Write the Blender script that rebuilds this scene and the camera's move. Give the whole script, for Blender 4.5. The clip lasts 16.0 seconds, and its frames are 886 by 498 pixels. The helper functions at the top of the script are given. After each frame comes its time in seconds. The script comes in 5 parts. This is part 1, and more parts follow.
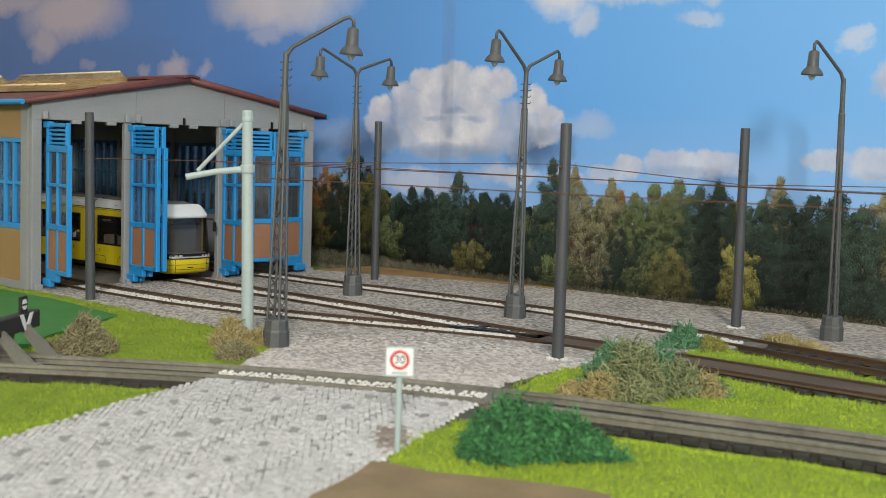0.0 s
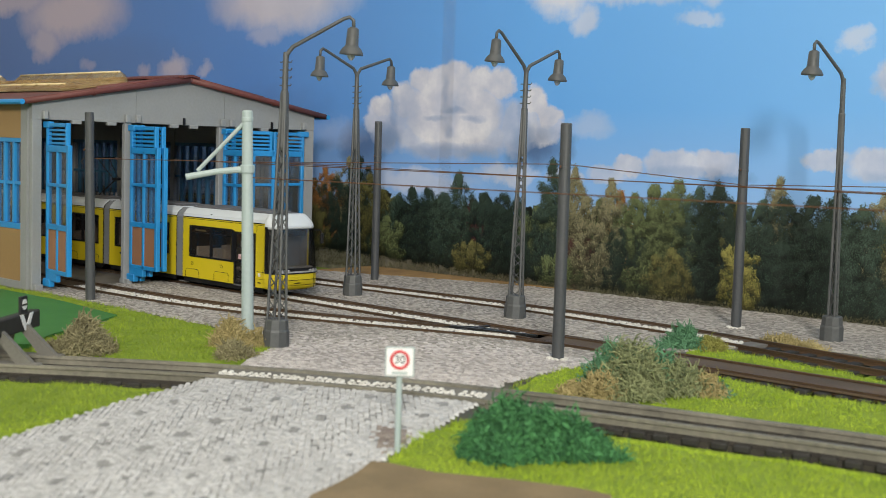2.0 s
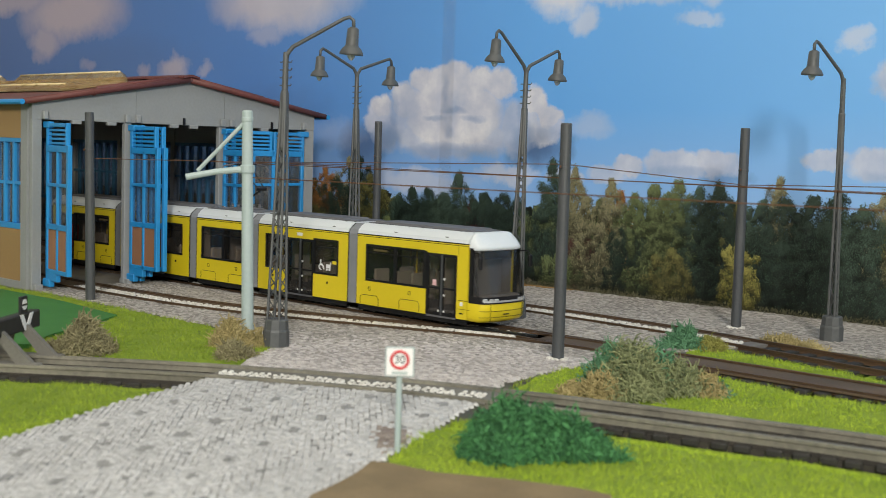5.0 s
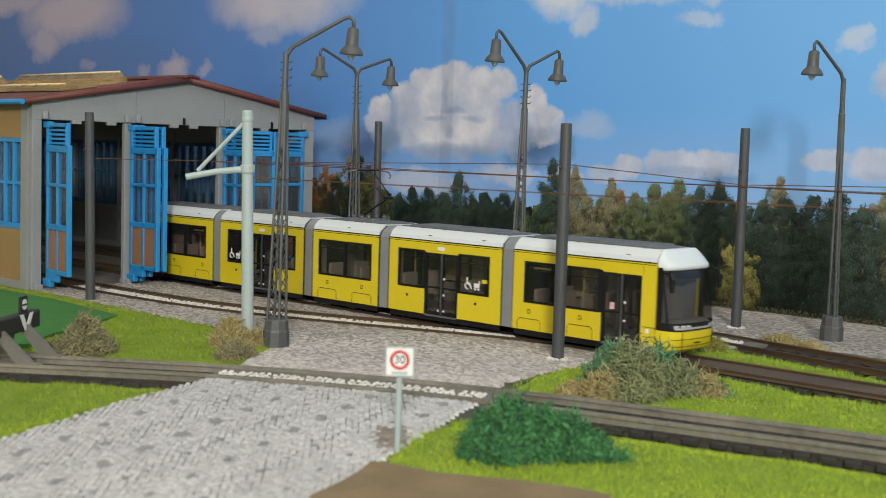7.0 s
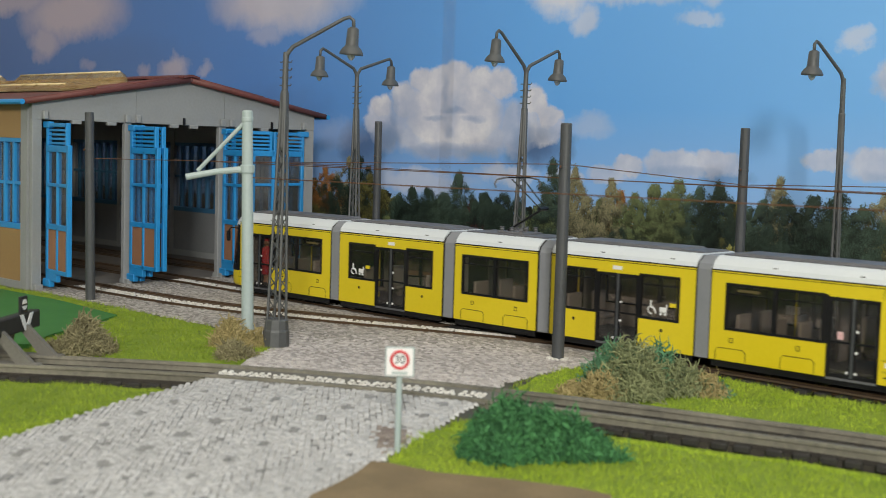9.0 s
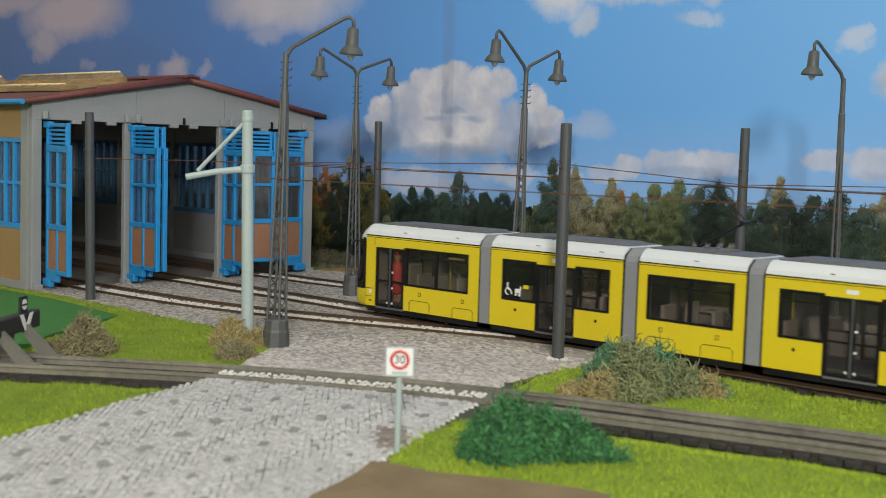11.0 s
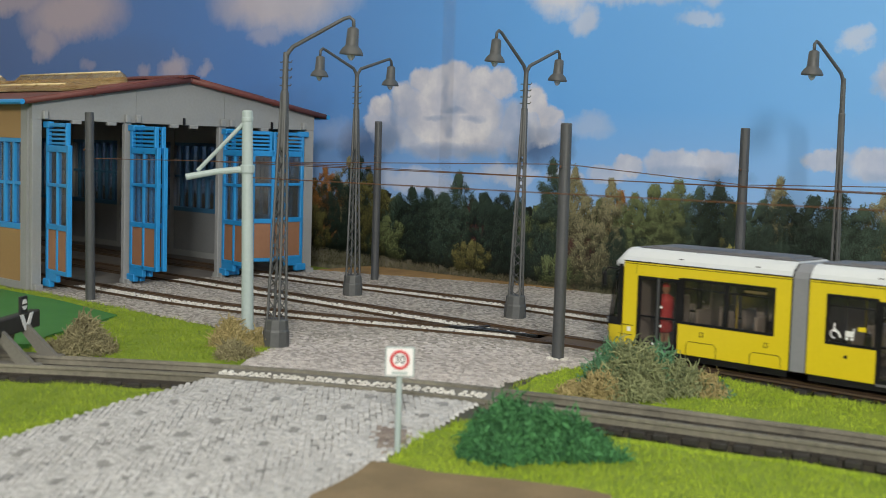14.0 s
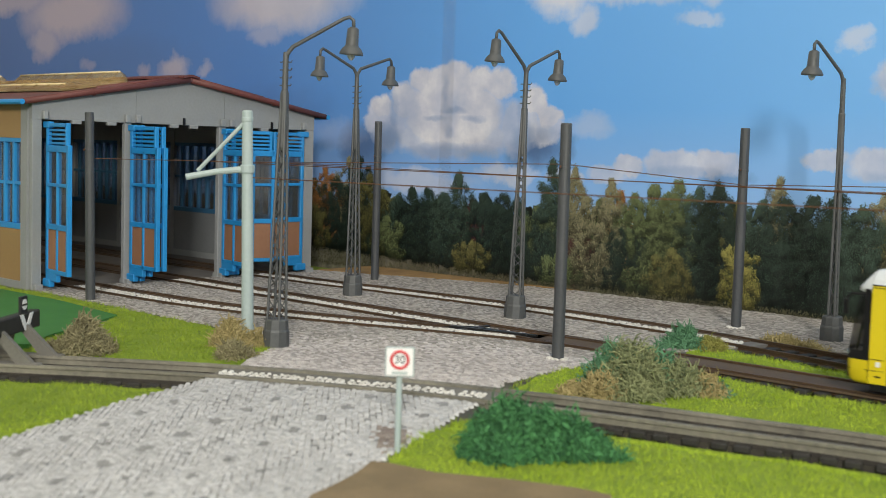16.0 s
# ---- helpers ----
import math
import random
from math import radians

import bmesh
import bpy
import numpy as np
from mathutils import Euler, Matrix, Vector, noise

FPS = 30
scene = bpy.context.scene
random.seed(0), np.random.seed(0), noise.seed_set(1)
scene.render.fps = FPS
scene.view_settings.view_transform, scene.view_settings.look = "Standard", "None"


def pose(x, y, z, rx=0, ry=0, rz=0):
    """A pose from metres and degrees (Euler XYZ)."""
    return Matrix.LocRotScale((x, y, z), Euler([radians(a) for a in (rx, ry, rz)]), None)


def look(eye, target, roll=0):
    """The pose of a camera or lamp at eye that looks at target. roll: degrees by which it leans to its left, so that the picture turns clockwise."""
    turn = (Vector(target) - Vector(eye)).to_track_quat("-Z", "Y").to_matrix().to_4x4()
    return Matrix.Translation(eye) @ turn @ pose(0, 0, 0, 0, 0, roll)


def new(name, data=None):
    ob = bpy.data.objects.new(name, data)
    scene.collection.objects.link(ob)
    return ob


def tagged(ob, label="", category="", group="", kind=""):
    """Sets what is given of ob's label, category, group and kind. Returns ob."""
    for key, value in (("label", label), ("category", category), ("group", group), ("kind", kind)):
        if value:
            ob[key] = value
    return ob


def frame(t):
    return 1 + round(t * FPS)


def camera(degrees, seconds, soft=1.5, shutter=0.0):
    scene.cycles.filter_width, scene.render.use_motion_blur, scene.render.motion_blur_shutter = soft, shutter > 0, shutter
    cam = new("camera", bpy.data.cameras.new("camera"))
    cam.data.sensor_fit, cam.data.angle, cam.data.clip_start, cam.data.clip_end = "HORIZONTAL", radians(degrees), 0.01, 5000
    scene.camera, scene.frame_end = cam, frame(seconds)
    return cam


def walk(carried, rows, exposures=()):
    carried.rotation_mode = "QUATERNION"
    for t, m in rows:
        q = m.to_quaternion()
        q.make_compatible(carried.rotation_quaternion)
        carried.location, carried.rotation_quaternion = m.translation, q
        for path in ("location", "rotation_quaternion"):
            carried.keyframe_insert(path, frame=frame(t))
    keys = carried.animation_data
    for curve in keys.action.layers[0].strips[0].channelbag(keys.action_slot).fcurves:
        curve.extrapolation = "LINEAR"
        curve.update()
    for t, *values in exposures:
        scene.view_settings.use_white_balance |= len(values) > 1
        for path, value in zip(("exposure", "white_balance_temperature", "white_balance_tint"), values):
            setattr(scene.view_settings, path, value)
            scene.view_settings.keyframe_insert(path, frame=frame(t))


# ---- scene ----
K = 0.01  # the layout is a 1:87 model: the plan below is in centimetres

# ---- camera ----
cam = camera(39.244, 16.0, soft=0.65, shutter=0.6)
cam.data.dof.use_dof, cam.data.dof.focus_distance, cam.data.dof.aperture_fstop = True, 0.56, 34.0
EYE = Vector((53.639, -37.181, 7.089)) * K
AIM = EYE + Vector((-0.684488, 0.724666, -0.079593))
VIEW = look(EYE, AIM, 1.723)
walk(cam, [(0.0, VIEW), (16.0, VIEW)], exposures=[(t, stops, 6720, 9.8) for t, stops in
     ((0.0, -0.03), (1.5, -0.03), (3.5, -0.09), (7.0, -0.2), (9.0, -0.25), (12.5, -0.28), (14.0, -0.24), (15.5, -0.16), (16.0, -0.13))])

# ---- light: a plain room, a window behind the camera and a ceiling lamp ----
world = bpy.data.worlds.new("room_air")
world.use_nodes = True
world.node_tree.nodes["Background"].inputs[0].default_value = (0.9, 0.95, 1.0, 1)
world.node_tree.nodes["Background"].inputs[1].default_value = 0.25
scene.world = world


def area_lamp(name, eye, target, size, size_y, watts, colour):
    data = bpy.data.lights.new(name, "AREA")
    data.shape, data.size, data.size_y, data.energy, data.color = "RECTANGLE", size, size_y, watts, colour
    ob = new(name, data)
    ob.matrix_world = look(eye, target)
    return ob


area_lamp("window_light", (1.30, -1.12, 0.50), (0.25, 0.08, 0.06), 0.15, 0.18, 19.5, (0.982, 0.975, 0.925))
area_lamp("ceiling_light", (0.64, -0.62, 1.42), (0.24, 0.0, 0.0), 1.2, 0.85, 11.4, (0.976, 0.985, 0.95))


# ---- materials ----
def nodes_of(name):
    m = bpy.data.materials.new(name)
    m.use_nodes = True
    nt = m.node_tree
    return m, nt, nt.nodes["Principled BSDF"]


def mix(nt, fac, a, b, blend="MIX"):
    n = nt.nodes.new("ShaderNodeMixRGB")
    n.blend_type = blend
    for i, v in ((0, fac), (1, a), (2, b)):
        if isinstance(v, (int, float)):
            n.inputs[i].default_value = v
        elif isinstance(v, tuple):
            n.inputs[i].default_value = (*v[:3], 1)
        else:
            nt.links.new(v, n.inputs[i])
    return n.outputs[0]


def math_node(nt, op, a, b=0.0, c=0.0, clamp=False):
    n = nt.nodes.new("ShaderNodeMath")
    n.operation, n.use_clamp = op, clamp
    for i, v in enumerate((a, b, c)):
        if isinstance(v, (int, float)):
            n.inputs[i].default_value = v
        else:
            nt.links.new(v, n.inputs[i])
    return n.outputs[0]


def ramp(nt, fac, stops):
    n = nt.nodes.new("ShaderNodeValToRGB")
    e = n.color_ramp.elements
    while len(e) < len(stops):
        e.new(0.5)
    for el, (p, c) in zip(e, stops):
        el.position, el.color = p, (*c, 1)
    nt.links.new(fac, n.inputs[0])
    return n.outputs[0]


def coords(nt, kind="Object"):
    n = nt.nodes.new("ShaderNodeTexCoord")
    return n.outputs[kind]


def noise_at(nt, scale, detail=3.0, rough=0.55, vec=None):
    n = nt.nodes.new("ShaderNodeTexNoise")
    n.inputs["Scale"].default_value = scale
    n.inputs["Detail"].default_value = detail
    n.inputs["Roughness"].default_value = rough
    nt.links.new(vec if vec is not None else coords(nt), n.inputs["Vector"])
    return n.outputs["Fac"]


def bump(nt, bsdf, height, strength, dist):
    n = nt.nodes.new("ShaderNodeBump")
    n.inputs["Strength"].default_value = strength
    n.inputs["Distance"].default_value = dist
    nt.links.new(height, n.inputs["Height"])
    nt.links.new(n.outputs[0], bsdf.inputs["Normal"])


def paint(name, c1, c2, rough=0.5, coarse=60.0, fine=900.0, metal=0.0, relief=0.15, island=0.0, pieces=0.0):
    """Painted or moulded surface: blotches at two scales, uneven gloss and a fine relief."""
    m, nt, b = nodes_of(name)
    n1, n2 = noise_at(nt, coarse), noise_at(nt, fine, 2.0)
    f = math_node(nt, "ADD", math_node(nt, "MULTIPLY", n1, 0.65), math_node(nt, "MULTIPLY", n2, 0.35))
    f = math_node(nt, "MULTIPLY_ADD", f, 2.2, -0.6, clamp=True)
    if island:
        g = nt.nodes.new("ShaderNodeNewGeometry")
        f = math_node(nt, "ADD", math_node(nt, "MULTIPLY", f, 1 - island), math_node(nt, "MULTIPLY", g.outputs["Random Per Island"], island))
    if pieces:
        g = nt.nodes.new("ShaderNodeObjectInfo")
        f = math_node(nt, "ADD", math_node(nt, "MULTIPLY", f, 1 - pieces), math_node(nt, "MULTIPLY", g.outputs["Random"], pieces))
    nt.links.new(mix(nt, f, c1, c2), b.inputs["Base Color"])
    nt.links.new(math_node(nt, "MULTIPLY_ADD", n2, 0.2, rough - 0.1), b.inputs["Roughness"])
    b.inputs["Metallic"].default_value = metal
    if relief:
        bump(nt, b, n2, relief, 0.0004)
    return m


def glass(name, tint, gloss=0.1, haze=0.0):
    m, nt, b = nodes_of(name)
    nt.nodes.remove(b)
    t, g, x = nt.nodes.new("ShaderNodeBsdfTransparent"), nt.nodes.new("ShaderNodeBsdfGlossy"), nt.nodes.new("ShaderNodeMixShader")
    t.inputs[0].default_value, g.inputs[1].default_value, x.inputs[0].default_value = (*tint, 1), 0.06, gloss
    nt.links.new(t.outputs[0], x.inputs[1])
    nt.links.new(g.outputs[0], x.inputs[2])
    out = x.outputs[0]
    if haze:
        d, y = nt.nodes.new("ShaderNodeBsdfDiffuse"), nt.nodes.new("ShaderNodeMixShader")
        d.inputs[0].default_value = (0.75, 0.77, 0.78, 1)
        nt.links.new(math_node(nt, "MULTIPLY", noise_at(nt, 60, 4), 2 * haze), y.inputs[0])
        nt.links.new(out, y.inputs[1])
        nt.links.new(d.outputs[0], y.inputs[2])
        out = y.outputs[0]
    nt.links.new(out, nt.nodes["Material Output"].inputs[0])
    return m


M_WALL = paint("room_plaster", (0.72, 0.71, 0.68), (0.78, 0.77, 0.74), 0.9, 3, 60)
M_BOARD = paint("board", (0.09, 0.075, 0.06), (0.13, 0.11, 0.085), 0.9)
M_SETT = paint("setts", (0.105, 0.095, 0.086), (0.53, 0.495, 0.455), 0.85, 14, 1500, island=0.62)
M_SETT_NEAR = paint("near_setts", (0.2, 0.182, 0.172), (0.72, 0.67, 0.645), 0.85, 14, 1500, island=0.55)
M_ROADSETT = paint("road_setts", (0.30, 0.298, 0.295), (0.64, 0.635, 0.63), 0.85, 8, 1500, island=0.5)
M_STAINSETT = paint("stained_setts", (0.17, 0.13, 0.11), (0.38, 0.33, 0.29), 0.85, 60, 1500, island=0.5)
M_DARKSETT = paint("dark_setts", (0.19, 0.188, 0.185), (0.33, 0.328, 0.32), 0.85, 30, 1500, island=0.4)
M_SETT_PALE = paint("pale_setts", (0.44, 0.42, 0.38), (0.86, 0.84, 0.79), 0.8, 60, 1500, island=0.5)
M_MORTAR = paint("joint_sand", (0.10, 0.095, 0.088), (0.18, 0.17, 0.16), 0.95, 30, 1200)
M_HALLFLOOR = paint("hall_floor", (0.13, 0.12, 0.115), (0.2, 0.185, 0.17), 0.8)
M_GRASSBED = paint("grass_bed", (0.10, 0.17, 0.01), (0.24, 0.32, 0.03), 0.95, 80, 1200)
M_GRASS = paint("static_grass", (0.11, 0.23, 0.012), (0.54, 0.66, 0.05), 0.9, 45, 500, island=0.4, relief=0)
M_GRASS_DARK = paint("darker_grass", (0.085, 0.165, 0.012), (0.385, 0.485, 0.04), 0.9, 45, 500, island=0.4, relief=0)
M_EARTH = paint("brown_earth", (0.16, 0.115, 0.06), (0.27, 0.20, 0.11), 0.95, 70, 1400, relief=0.5)
M_MAT = paint("green_card", (0.03, 0.15, 0.022), (0.045, 0.195, 0.035), 0.7)
M_RAIL = paint("rusty_rail", (0.048, 0.034, 0.02), (0.125, 0.07, 0.038), 0.55, 25, 1200, metal=0.25)
M_RAIL_OLD = paint("old_rail", (0.10, 0.094, 0.076), (0.32, 0.30, 0.235), 0.7, 35, 500, metal=0.2, relief=0.4)
M_SLEEPER = paint("sleeper", (0.012, 0.011, 0.01), (0.035, 0.032, 0.028), 0.7, 90, 1500)
# black for the siding's dirt bed and the shade painted under its rail heads
M_DIRTSHADE = paint("dirt_and_rail_shade", (0.012, 0.011, 0.009), (0.05, 0.042, 0.032), 0.9, 60, 700, relief=0.6)
M_SWITCH = paint("black_plastic", (0.008, 0.008, 0.008), (0.02, 0.02, 0.02), 0.4)
M_CONCRETE = paint("grey_wall", (0.24, 0.25, 0.252), (0.305, 0.317, 0.32), 0.65, 20, 700)
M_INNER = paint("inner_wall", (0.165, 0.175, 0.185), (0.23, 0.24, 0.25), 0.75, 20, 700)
M_TAN = paint("tan_panel", (0.29, 0.18, 0.075), (0.37, 0.23, 0.10), 0.6, 20, 700)
M_ROOF = paint("red_brown_roof", (0.10, 0.028, 0.025), (0.17, 0.05, 0.042), 0.6, 60, 700)
M_BLUE = paint("blue_paint", (0.012, 0.23, 0.56), (0.02, 0.29, 0.66), 0.4, 60, 700)
# the same blue with the dimness of the hall put into its colour
M_SHADEBLUE = paint("shaded_blue_paint", (0.02, 0.10, 0.20), (0.035, 0.14, 0.26), 0.6, 60, 700)
M_PANEL = paint("brown_board", (0.25, 0.12, 0.065), (0.33, 0.165, 0.09), 0.6, 40, 900)
M_CLEAR = glass("clear_sheet", (0.66, 0.69, 0.71), 0.09, 0.025)
# pale gold that paints the glints on the skylights' rolled edges
M_SKYGLINT = paint("skylight_bar", (0.5, 0.38, 0.18), (0.95, 0.84, 0.55), 0.12, 60, 300)
M_SKYLIGHT = paint("yellowed_skylight", (0.30, 0.18, 0.06), (0.80, 0.62, 0.30), 0.1, 90, 260, relief=1.0)
_nt = M_SKYLIGHT.node_tree
_mix, _clear = _nt.nodes.new("ShaderNodeMixShader"), _nt.nodes.new("ShaderNodeBsdfTransparent")
_mix.inputs[0].default_value, _clear.inputs[0].default_value = 0.65, (1.0, 0.93, 0.78, 1)
_nt.links.new(_nt.nodes["Principled BSDF"].outputs[0], _mix.inputs[1])
_nt.links.new(_clear.outputs[0], _mix.inputs[2])
_nt.links.new(_mix.outputs[0], _nt.nodes["Material Output"].inputs[0])
M_POLE = paint("dark_grey_pole", (0.042, 0.046, 0.051), (0.074, 0.079, 0.085), 0.5, 60, 900)
M_LAMP = paint("grey_lamp", (0.058, 0.062, 0.064), (0.10, 0.104, 0.104), 0.5, 60, 900)
M_POST = paint("pale_blue_grey_post", (0.33, 0.41, 0.41), (0.43, 0.51, 0.5), 0.5, 60, 900)
M_BULB = glass("bulb_glass", (0.9, 0.9, 0.88), 0.55, 0.3)
M_COPPER = paint("copper_wire", (0.13, 0.06, 0.035), (0.24, 0.115, 0.06), 0.4, 60, 900, metal=0.6)
M_WHITE = paint("white_plate", (0.75, 0.75, 0.75), (0.83, 0.83, 0.83), 0.4)
M_RED = paint("red_ink", (0.55, 0.03, 0.04), (0.65, 0.06, 0.06), 0.5)
M_STICKER = paint("pink_sticker", (0.6, 0.25, 0.27), (0.8, 0.6, 0.6), 0.5, 300, 2500)
M_BLACK = paint("black_ink", (0.012, 0.012, 0.014), (0.025, 0.025, 0.027), 0.5)
M_YELLOW = paint("tram_yellow", (0.66, 0.515, 0.014), (0.74, 0.585, 0.024), 0.33, 20, 900, relief=0.03)
M_ROOFWHITE = paint("tram_white", (0.62, 0.66, 0.69), (0.70, 0.735, 0.755), 0.35, 20, 900, relief=0.03)
M_TGREY = paint("bellows_grey", (0.2, 0.21, 0.23), (0.26, 0.27, 0.29), 0.6)
M_TDARK = paint("tram_dark", (0.007, 0.007, 0.008), (0.018, 0.018, 0.02), 0.35)
M_TDARK.node_tree.nodes["Principled BSDF"].inputs["Specular IOR Level"].default_value = 0.2
M_ROOFGEAR = paint("roof_grey", (0.09, 0.092, 0.1), (0.15, 0.15, 0.16), 0.6)
M_TGLASS = glass("tram_glass", (0.78, 0.75, 0.72), 0.032, 0.01)
M_SCREEN = glass("windscreen_glass", (0.5, 0.49, 0.48), 0.045, 0.01)
M_GREYBAND = paint("olive_grey_bed", (0.11, 0.105, 0.09), (0.2, 0.19, 0.165), 0.8, 60, 1200)
M_BROWNBED = paint("brown_track_bed", (0.05, 0.034, 0.021), (0.14, 0.092, 0.056), 0.8, 30, 1200)
M_DOLLRED = paint("doll_red", (0.62, 0.05, 0.06), (0.74, 0.075, 0.085), 0.6)
M_DOLLDARK = paint("doll_skin_tone", (0.4, 0.22, 0.14), (0.5, 0.28, 0.18), 0.6)
M_LINING = paint("pale_lining", (0.25, 0.24, 0.23), (0.33, 0.315, 0.30), 0.7)
M_SEAT = paint("seat_grey", (0.22, 0.2, 0.18), (0.44, 0.405, 0.37), 0.7, pieces=0.5)
M_FLOOR_T = paint("tram_floor", (0.08, 0.08, 0.085), (0.12, 0.12, 0.125), 0.7)
M_LIGHTS = paint("headlamp_clear", (0.6, 0.62, 0.65), (0.85, 0.87, 0.9), 0.1, metal=0.6)
M_BUSH = paint("dark_green_foam", (0.006, 0.045, 0.02), (0.10, 0.33, 0.11), 0.9, 120, 900, island=0.6, relief=0)
M_LICHEN = paint("olive_lichen", (0.06, 0.085, 0.036), (0.36, 0.385, 0.19), 0.9, 90, 900, island=0.6, relief=0)
M_TEAL = paint("teal_lichen", (0.03, 0.10, 0.05), (0.15, 0.34, 0.18), 0.9, 90, 900, island=0.6, relief=0)
M_STRAW = paint("straw_lichen", (0.20, 0.165, 0.065), (0.50, 0.41, 0.19), 0.9, 90, 900, island=0.6, relief=0)
M_YLICHEN = paint("yellow_lichen", (0.11, 0.12, 0.02), (0.36, 0.34, 0.09), 0.9, 90, 900, island=0.6, relief=0)
M_TWIG = paint("brown_lichen", (0.075, 0.068, 0.032), (0.40, 0.36, 0.20), 0.9, 90, 900, island=0.6, relief=0)


# ---- mesh tools (centimetres) ----
def part(name, bm, material, parent=None, label="", smooth=False):
    """Links a bmesh in centimetres as one mesh object, under a thing or a part."""
    bmesh.ops.scale(bm, vec=(K, K, K), verts=bm.verts)
    bmesh.ops.recalc_face_normals(bm, faces=bm.faces)
    me = bpy.data.meshes.new(name)
    bm.to_mesh(me)
    bm.free()
    return finish(name, me, material, parent, label, smooth)


def finish(name, me, material, parent=None, label="", smooth=False):
    for mt in material if isinstance(material, (list, tuple)) else [material]:
        me.materials.append(mt)
    if smooth:
        me.polygons.foreach_set("use_smooth", [True] * len(me.polygons))
    ob = new(name, me)
    ob.parent = parent
    if label:
        tagged(ob, label)
    return ob


def sheet(name, verts, faces, material, parent=None, label=""):
    """A mesh from computed arrays in centimetres."""
    me = bpy.data.meshes.new(name)
    me.from_pydata((np.asarray(verts, float) * K).tolist(), [], faces)
    return finish(name, me, material, parent, label)


def thing(name, x, y, z, label, category, group="", kind="", rz=0):
    ob = new(name)
    ob.empty_display_size = 0.005
    ob.matrix_world = pose(x * K, y * K, z * K, 0, 0, rz)
    return tagged(ob, label, category, group, kind)


def B():
    return bmesh.new()


def box(bm, x0, x1, y0, y1, z0, z1, bevel=0.0, m=None):
    r = bmesh.ops.create_cube(bm, size=1)
    vs = r["verts"]
    bmesh.ops.scale(bm, vec=(x1 - x0, y1 - y0, z1 - z0), verts=vs)
    bmesh.ops.translate(bm, vec=((x0 + x1) / 2, (y0 + y1) / 2, (z0 + z1) / 2), verts=vs)
    if bevel:
        es = list({e for v in vs for e in v.link_edges})
        out = bmesh.ops.bevel(bm, geom=es, offset=bevel, segments=1, affect="EDGES", clamp_overlap=True)
        vs = list({v for f in out["faces"] for v in f.verts} | {v for v in vs if v.is_valid})
    if m is not None:
        bmesh.ops.transform(bm, matrix=m, verts=vs)
    return bm


def tube(bm, path, radii, seg=8, cap=True):
    """A round bar along a polyline; one radius, or one a point."""
    pts = [Vector(p) for p in path]
    if isinstance(radii, (int, float)):
        radii = [radii] * len(pts)
    rings, up = [], None
    for i, p in enumerate(pts):
        d = (pts[min(i + 1, len(pts) - 1)] - pts[max(i - 1, 0)]).normalized()
        if up is None:
            up = d.orthogonal().normalized()
        up = (up - d * up.dot(d)).normalized()
        side = d.cross(up)
        rings.append([bm.verts.new(p + (up * math.cos(a) + side * math.sin(a)) * radii[i]) for a in (2 * math.pi * k / seg for k in range(seg))])
    for a, b in zip(rings, rings[1:]):
        for k in range(seg):
            bm.faces.new((a[k], a[(k + 1) % seg], b[(k + 1) % seg], b[k]))
    if cap:
        bm.faces.new(rings[0][::-1])
        bm.faces.new(rings[-1])
    return bm


def lathe(bm, profile, cx=0, cy=0, seg=16, cap=True):
    """Turns (radius, z) pairs round an upright axis."""
    return tube(bm, [(cx, cy, z) for _, z in profile], [max(r, 0.001) for r, _ in profile], seg, cap)


def prism(bm, outline, axis, a, b):
    """Pushes a flat outline from a to b along an axis: 'x' takes (y, z), 'y' (x, z), 'z' (x, y)."""
    def at(p, v):
        return {"x": (v, *p), "y": (p[0], v, p[1]), "z": (*p, v)}[axis]
    lo, hi = [bm.verts.new(at(p, a)) for p in outline], [bm.verts.new(at(p, b)) for p in outline]
    n = len(outline)
    for k in range(n):
        bm.faces.new((lo[k], lo[(k + 1) % n], hi[(k + 1) % n], hi[k]))
    bm.faces.new(lo[::-1])
    bm.faces.new(hi)
    return bm


def spline(pts, step=0.4):
    """Even points along a smooth line through plan points."""
    p = [Vector((*q[:2], 0)) for q in pts]
    p = [2 * p[0] - p[1]] + p + [2 * p[-1] - p[-2]]
    out = []
    for i in range(1, len(p) - 2):
        a, b, c, d = p[i - 1:i + 3]
        n = max(2, int((c - b).length / step))
        for k in range(n):
            t = k / n
            out.append(0.5 * (2 * b + (c - a) * t + (2 * a - 5 * b + 4 * c - d) * t * t + (3 * b - a - 3 * c + d) * t ** 3))
    out.append(p[-2])
    return out


def inside(poly, x, y):
    """Even-odd test, for arrays too."""
    c = np.zeros(np.shape(x), bool)
    for (x0, y0), (x1, y1) in zip(poly, poly[1:] + poly[:1]):
        if y0 != y1:
            c ^= ((y0 > y) != (y1 > y)) & (x < (x1 - x0) * (y - y0) / (y1 - y0) + x0)
    return c

# ---- room ----
def slab(name, x0, x1, y0, y1, z0, z1, material, label, category):
    ob = part(name, box(B(), x0, x1, y0, y1, z0, z1), material)
    return tagged(ob, label, category, kind="structure")


slab("floor", -90, 168, -156, 34, -8, -3, M_BOARD, "plain dark table top that carries the layout", "floor")
slab("ceiling", -90, 168, -156, 34, 152, 156, M_WALL, "plain white ceiling of the room", "ceiling")
slab("wall_north", -90, 168, 30, 34, -3, 152, M_WALL, "plain pale wall behind the layout", "wall")
slab("wall_south", -90, 168, -156, -152, -3, 152, M_WALL, "plain pale wall of the room", "wall")
slab("wall_west", -90, -86, -152, 30, -3, 152, M_WALL, "plain pale wall of the room", "wall")
slab("wall_east", 164, 168, -152, 30, -3, 152, M_WALL, "plain pale wall of the room", "wall")

